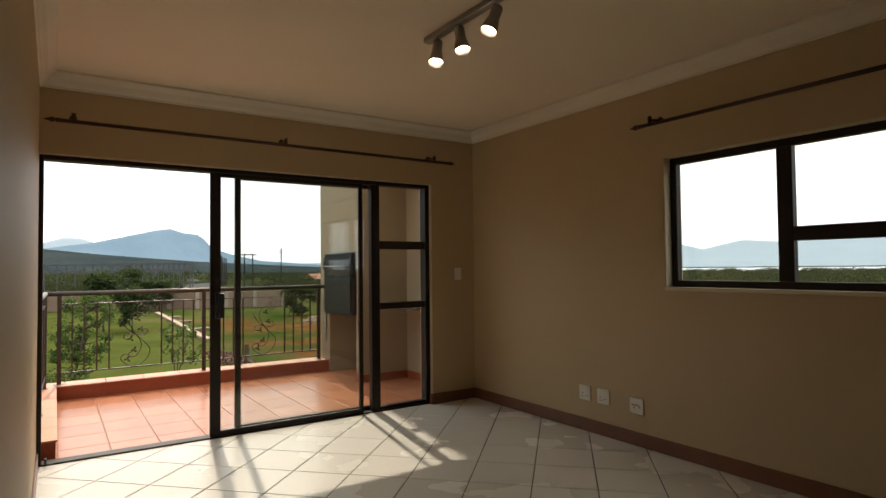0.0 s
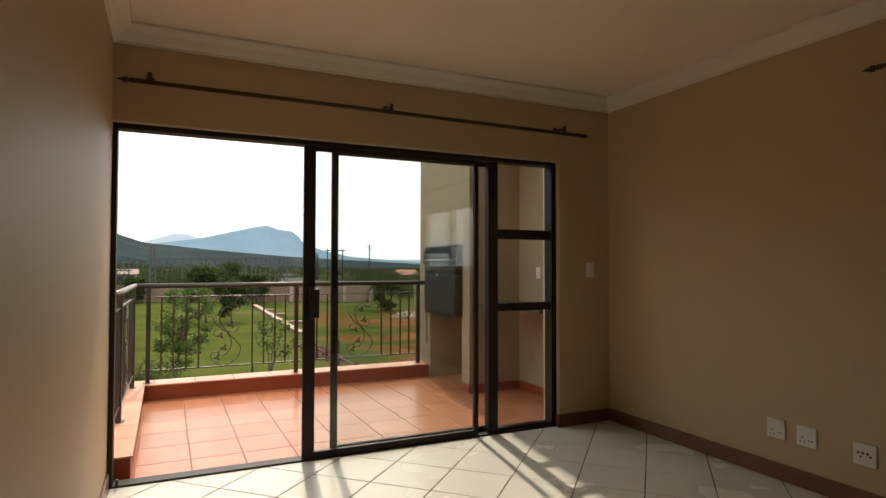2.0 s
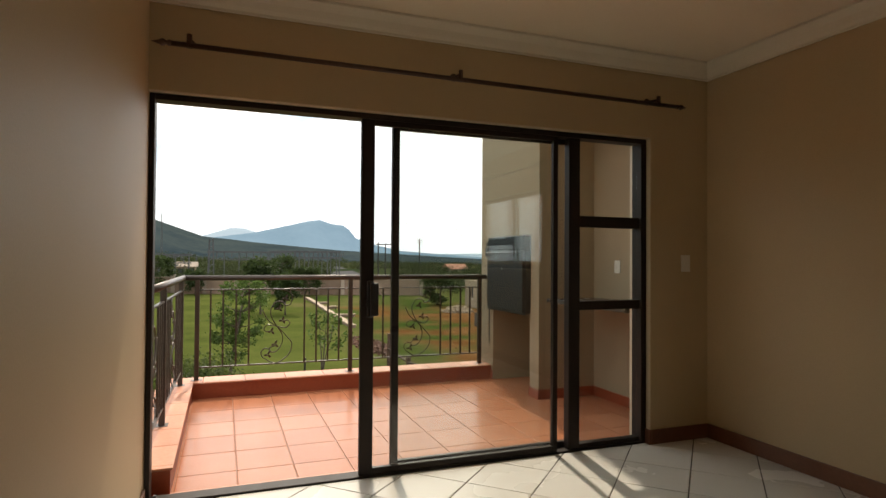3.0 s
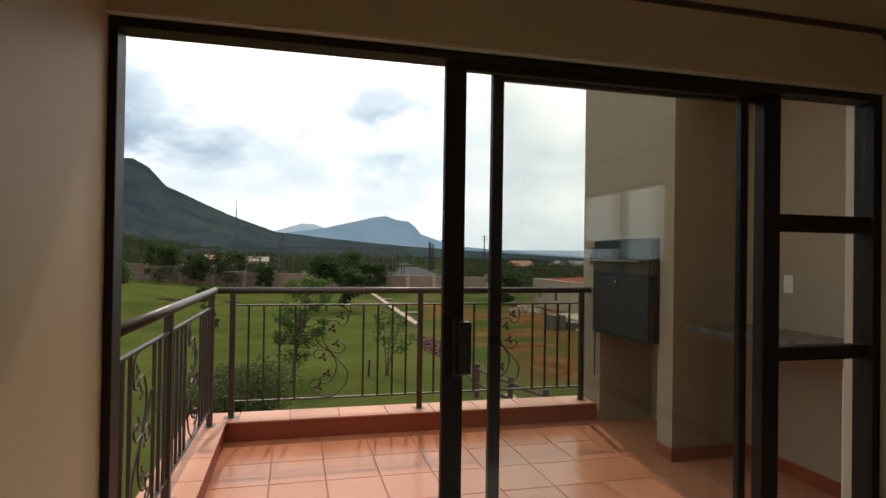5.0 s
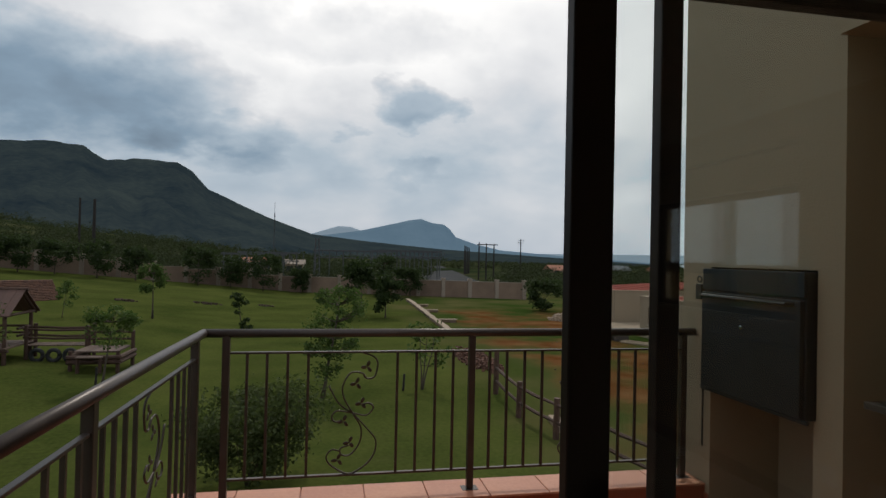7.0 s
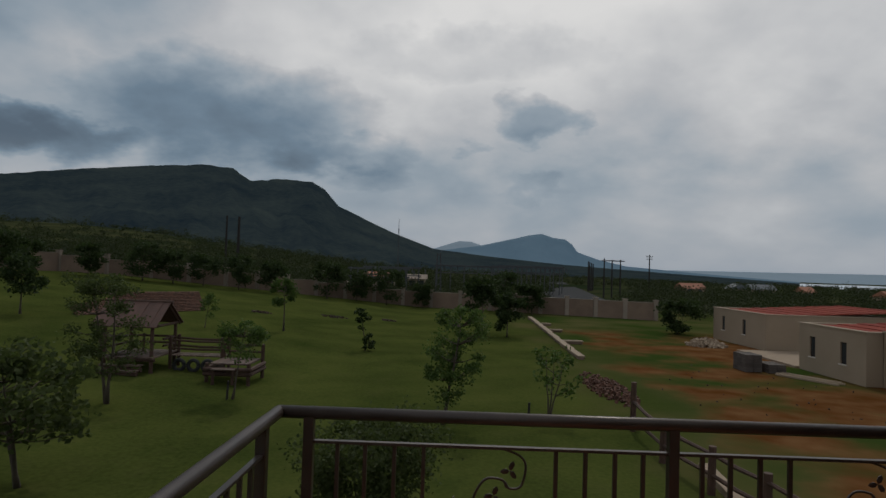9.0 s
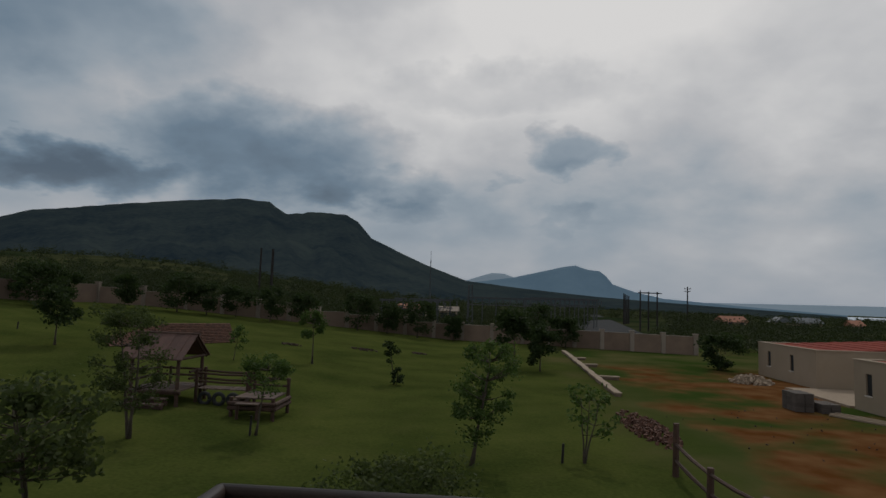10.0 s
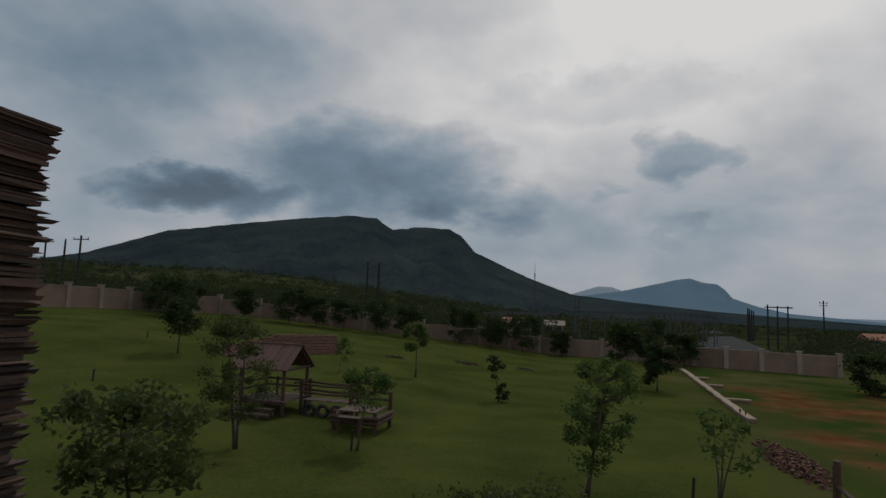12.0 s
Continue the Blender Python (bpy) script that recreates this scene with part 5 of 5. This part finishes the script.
def bridge():
    t = thing("play_bridge", "wooden log bridge with rails and tyres below", "bridge")
    for k in range(8):
        x = -10.05 + k * 0.25
        part("bridge_board", boxed(x, x + 0.22, 22.7, 23.4, GZ + 0.45, GZ + 0.49), M_PLANK, t)
    for y in (22.7, 23.4):
        for z in (0.72, 1.02):
            part("rail", tubed([(-10.15, y, GZ + z + 0.05), (-9.1, y, GZ + z), (-8.0, y, GZ + z + 0.02)], 0.045, 6), M_LOG, t)
        for x in (-10.05, -8.05):
            part("post", tubed([(x, y, GZ - 0.3), (x, y, GZ + 1.2)], 0.065, 7), M_LOG, t)
    for k in range(3):
        c = Vector((-9.65 + k * 0.55, 22.6, GZ + 0.13))
        b = bmesh.new()
        tube(b, [c + Vector((0.2 * math.cos(a), 0, 0.2 * math.sin(a))) for a in (j * math.pi / 8 for j in range(17))], 0.075, 8)
        part("tyre", b, M_TYRE, t, "old black tyre", smooth=True)
    d = thing("play_platform", "low wooden play platform with log surround and benches", "platform")
    for k in range(7):
        x = -7.95 + k * 0.2
        part("platform_board", boxed(x, x + 0.185, 21.3, 22.7, GZ + 0.42, GZ + 0.47), M_PLANK, d)
    for x in (-8.0, -6.5):
        for y in (21.2, 22.75):
            part("post", tubed([(x, y, GZ - 0.3), (x, y, GZ + (1.0 if y > 22 else 0.5))], 0.07, 7), M_LOG, d)
    for z in (0.12, 0.28):
        part("side_log", tubed([(-8.1, 21.15, GZ + z), (-6.4, 21.15, GZ + z)], 0.08, 7), M_LOG, d)
        part("side_log", tubed([(-6.45, 21.15, GZ + z), (-6.45, 22.8, GZ + z)], 0.08, 7), M_LOG, d)
        part("side_log", tubed([(-8.05, 21.15, GZ + z), (-8.05, 22.8, GZ + z)], 0.08, 7), M_LOG, d)
    for z in (0.7, 0.95):
        part("rail", tubed([(-8.0, 22.75, GZ + z), (-6.5, 22.75, GZ + z)], 0.045, 6), M_LOG, d)
    part("bench_board", boxed(-7.7, -6.9, 20.75, 21.0, GZ + 0.3, GZ + 0.35, 0.01), M_PLANK, d)
    for x in (-7.65, -6.95):
        part("bench_leg", tubed([(x, 20.87, GZ - 0.2), (x, 20.87, GZ + 0.3)], 0.06, 6), M_LOG, d)


bridge()


def tile_bank():
    """A curved bank faced with red clay bricks, course over course."""
    rng = random.Random(9)
    b = bmesh.new()
    n, courses = 52, 13
    for k in range(n):
        f = k / (n - 1)
        x = -19.3 + 3.1 * f
        y = 31.5 + 8.7 * f
        ang = math.atan2(8.7, 3.1)
        z = ground_z(x, y)
        hh = 1.25 * (0.35 + 0.65 * min(1, f * 2.2))
        for c in range(courses):
            s = (c + 0.5) / courses
            m = Matrix.Translation((x - 0.6 * s, y + 0.2 * s, z + hh * s + rng.uniform(-0.01, 0.01))) @ Matrix.Rotation(ang, 4, "Z") @ Matrix.Rotation(radians(-52), 4, "X")
            box(b, -0.085, 0.085, -0.04, 0.04, -hh / courses * 0.5, hh / courses * 0.5 * 0.9 + 0.012, m=m)
    tagged(link("brick_bank", b, M_BRICKRED), "sloping curved bank faced with red clay bricks", "brick bank", "", "stuff")


tile_bank()
for x, y, w in ((-13.2, 43.2, 1.5), (-8.6, 46.8, 2.2), (-4.5, 49.3, 1.3)):
    heap("bare_patch", "small sunken bare patch in the lawn", "bare earth", x, y, w, w * 0.7, 0.05, 0.08, 60, M_SOIL, int(x * 10))
for x, y, h2 in ((3.1, 18.4, 0.55), (-9.35, 35.4, 0.5), (-6.45, 19.1, 0.6), (-19.5, 22.5, 0.5), (-26, 33, 0.4)):
    t = thing("garden_stake", "short dark stake pushed into the lawn", "stake", "lawn stakes")
    z = ground_z(x, y)
    part("stake", tubed([(x, y, z - 0.1), (x + 0.03, y, z + h2)], [0.04, 0.035], 6), M_POLE, t)


# ---- stone-clad wing beside the balcony ----
def stone_wing():
    structure("wall_wing", boxed(-6.0, -4.06, 1.0, 5.85, BASE - 0.2, 3.0), M_SLATE, "brown wall of the neighbouring wing")
    t = tagged(thing("stone_cladding", "stacked brown ledge stone cladding with ragged edge", "stone cladding"), kind="structure")
    rng = random.Random(21)
    meshes = []
    for k in range(14):
        l, d, h2 = rng.uniform(0.65, 1.25), rng.uniform(0.10, 0.2), rng.uniform(0.02, 0.042)
        b = boxed(-d / 2, d / 2, -l / 2, l / 2, 0, h2)
        for v in b.verts:
            v.co += Vector((rng.uniform(-0.02, 0.02), rng.uniform(-0.06, 0.06), rng.uniform(-0.007, 0.007)))
        me = bpy.data.meshes.new("stone")
        b.to_mesh(me)
        b.free()
        me.materials.append(M_SLATE)
        meshes.append((me, l, h2))
    z, count = -1.15, 0
    while z < 3.02 and count < 300:
        top = 0.0
        y = 5.95 + rng.uniform(-0.05, 0.05)
        while y > 4.5 and count < 300:
            me, l, h2 = rng.choice(meshes)
            ob = new("stone", me)
            ob.parent = t
            ob.location = (-4.03 + rng.uniform(-0.025, 0.025), y - l / 2, z)
            ob.rotation_euler = (rng.uniform(-0.012, 0.012), rng.uniform(-0.03, 0.03), rng.uniform(-0.03, 0.03))
            y -= l + 0.01
            top = max(top, h2)
            count += 1
        z += top * 0.92
    part("capping", boxed(-4.16, -3.93, 4.3, 5.99, 3.03, 3.06, 0.006), M_SLATE, t)


stone_wing()


# ---- floor pieces, last ----
def clip(poly, x0, x1, y0, y1):
    for axis, lim, sign in ((0, x0, 1), (0, x1, -1), (1, y0, 1), (1, y1, -1)):
        out = []
        for a, b2 in zip(poly, poly[1:] + poly[:1]):
            da, db = sign * (a[axis] - lim), sign * (b2[axis] - lim)
            if da >= 0:
                out.append(a)
            if da * db < 0:
                f = da / (da - db)
                out.append((a[0] + (b2[0] - a[0]) * f, a[1] + (b2[1] - a[1]) * f))
        poly = out
        if len(poly) < 3:
            return []
    return poly


def slab_mesh(name, poly, z0, z1, material, edge=0.003):
    """A flat piece with a small chamfer."""
    n = len(poly)
    cx, cy = sum(p[0] for p in poly) / n, sum(p[1] for p in poly) / n
    ins = []
    for x, y in poly:
        d = math.hypot(x - cx, y - cy) or 1
        ins.append((x - (x - cx) / d * edge * 1.4, y - (y - cy) / d * edge * 1.4))
    verts = [(x, y, z0) for x, y in poly] + [(x, y, z1 - edge * 0.6) for x, y in poly] + [(x, y, z1) for x, y in ins]
    faces = [tuple(range(2 * n, 3 * n))]
    for r in (0, 1):
        faces += [(r * n + k, r * n + (k + 1) % n, (r + 1) * n + (k + 1) % n, (r + 1) * n + k) for k in range(n)]
    me = bpy.data.meshes.new(name)
    me.from_pydata(verts, [], faces)
    me.materials.append(material)
    return me


def room_floor():
    f = structure("floor", boxed(XL, XR, YB, 0.10, -0.15, -0.004), M_GROUT, "cream ceramic floor tiles laid diagonally with dark joints")
    s = 0.382
    half, g = s / 2 ** 0.5, 0.0046
    step = s * 2 ** 0.5
    whole = slab_mesh("tile", [(0, -half + g), (half - g, 0), (0, half - g), (-half + g, 0)], -0.012, 0.0, M_TILE)
    for i in range(-30, 30):
        for j in range(-30, 30):
            c, d = 4.53 + step * (i + 0.5), 1.40 + step * (j + 0.5)
            x, y = (c + d) / 2, (d - c) / 2
            poly = [(x, y - half + g), (x + half - g, y), (x, y + half - g), (x - half + g, y)]
            cut = clip(poly, XL + 0.002, XR - 0.002, YB + 0.002, 0.033)
            if not cut:
                continue
            inside = all(XL < p[0] < XR and YB < p[1] < 0.033 for p in poly)
            if inside:
                ob = new("tile", whole)
                ob.location = (x, y, 0)
            else:
                ob = new("tile", slab_mesh("tile", cut, -0.012, 0.0, M_TILE))
            ob.parent = f


room_floor()


def balcony_floor():
    f = structure("floor_balcony", boxed(BX0, BX1, YO, BY1, BZ - 0.012, BZ - 0.005), M_TGROUT, "glossy terracotta balcony tiles with pale joints")
    sx, sy, g = 0.335, 0.38, 0.0026
    whole = slab_mesh("tile", [(-sx / 2 + g, -sy / 2 + g), (sx / 2 - g, -sy / 2 + g), (sx / 2 - g, sy / 2 - g), (-sx / 2 + g, sy / 2 - g)], -0.008, 0.0, M_TERRA)
    for i in range(-3, 14):
        for j in range(-4, 6):
            x, y = 0.407 + (i + 0.5) * sx, 0.88 + (j + 0.5) * sy
            poly = [(x - sx / 2 + g, y - sy / 2 + g), (x + sx / 2 - g, y - sy / 2 + g), (x + sx / 2 - g, y + sy / 2 - g), (x - sx / 2 + g, y + sy / 2 - g)]
            cut = clip(poly, BX0 + 0.002, BX1 - 0.002, 0.14, BY1 - 0.002)
            if not cut:
                continue
            if len(cut) == 4 and all(BX0 + 0.002 < p[0] < BX1 - 0.002 and 0.14 < p[1] < BY1 - 0.002 for p in poly):
                ob = new("tile", whole)
                ob.location = (x, y, BZ)
            else:
                ob = new("tile", slab_mesh("tile", cut, BZ - 0.008, BZ, M_TERRA))
            ob.parent = f
    k = tagged(thing("kerb_tiles", "terracotta coping tiles on the balcony kerb", "kerb tiles"), kind="structure")
    x = BX0 - 0.28
    while x < 3.04:
        x1 = min(x + 0.37, 3.048)
        ob = new("tile", slab_mesh("tile", [(x + g, BY1 - 0.012), (x1 - g, BY1 - 0.012), (x1 - g, 2.775), (x + g, 2.775)], 0.1055, 0.118, M_TERRAKERB))
        ob.parent = k
        x = x1
    y = BY1 - 0.014
    while y > YO + 0.02:
        y0 = max(y - 0.37, YO + 0.002)
        ob = new("tile", slab_mesh("tile", [(BX0 - 0.28, y0 + g), (BX0 + 0.012, y0 + g), (BX0 + 0.012, y - g), (BX0 - 0.28, y - g)], 0.1055, 0.118, M_TERRAKERB))
        ob.parent = k
        y = y0
    structure("threshold", boxed(XL, DX1 - 0.01, 0.105, YO + 0.02, -0.1, -0.022), M_TERRAKERB, "terracotta door threshold")


balcony_floor()
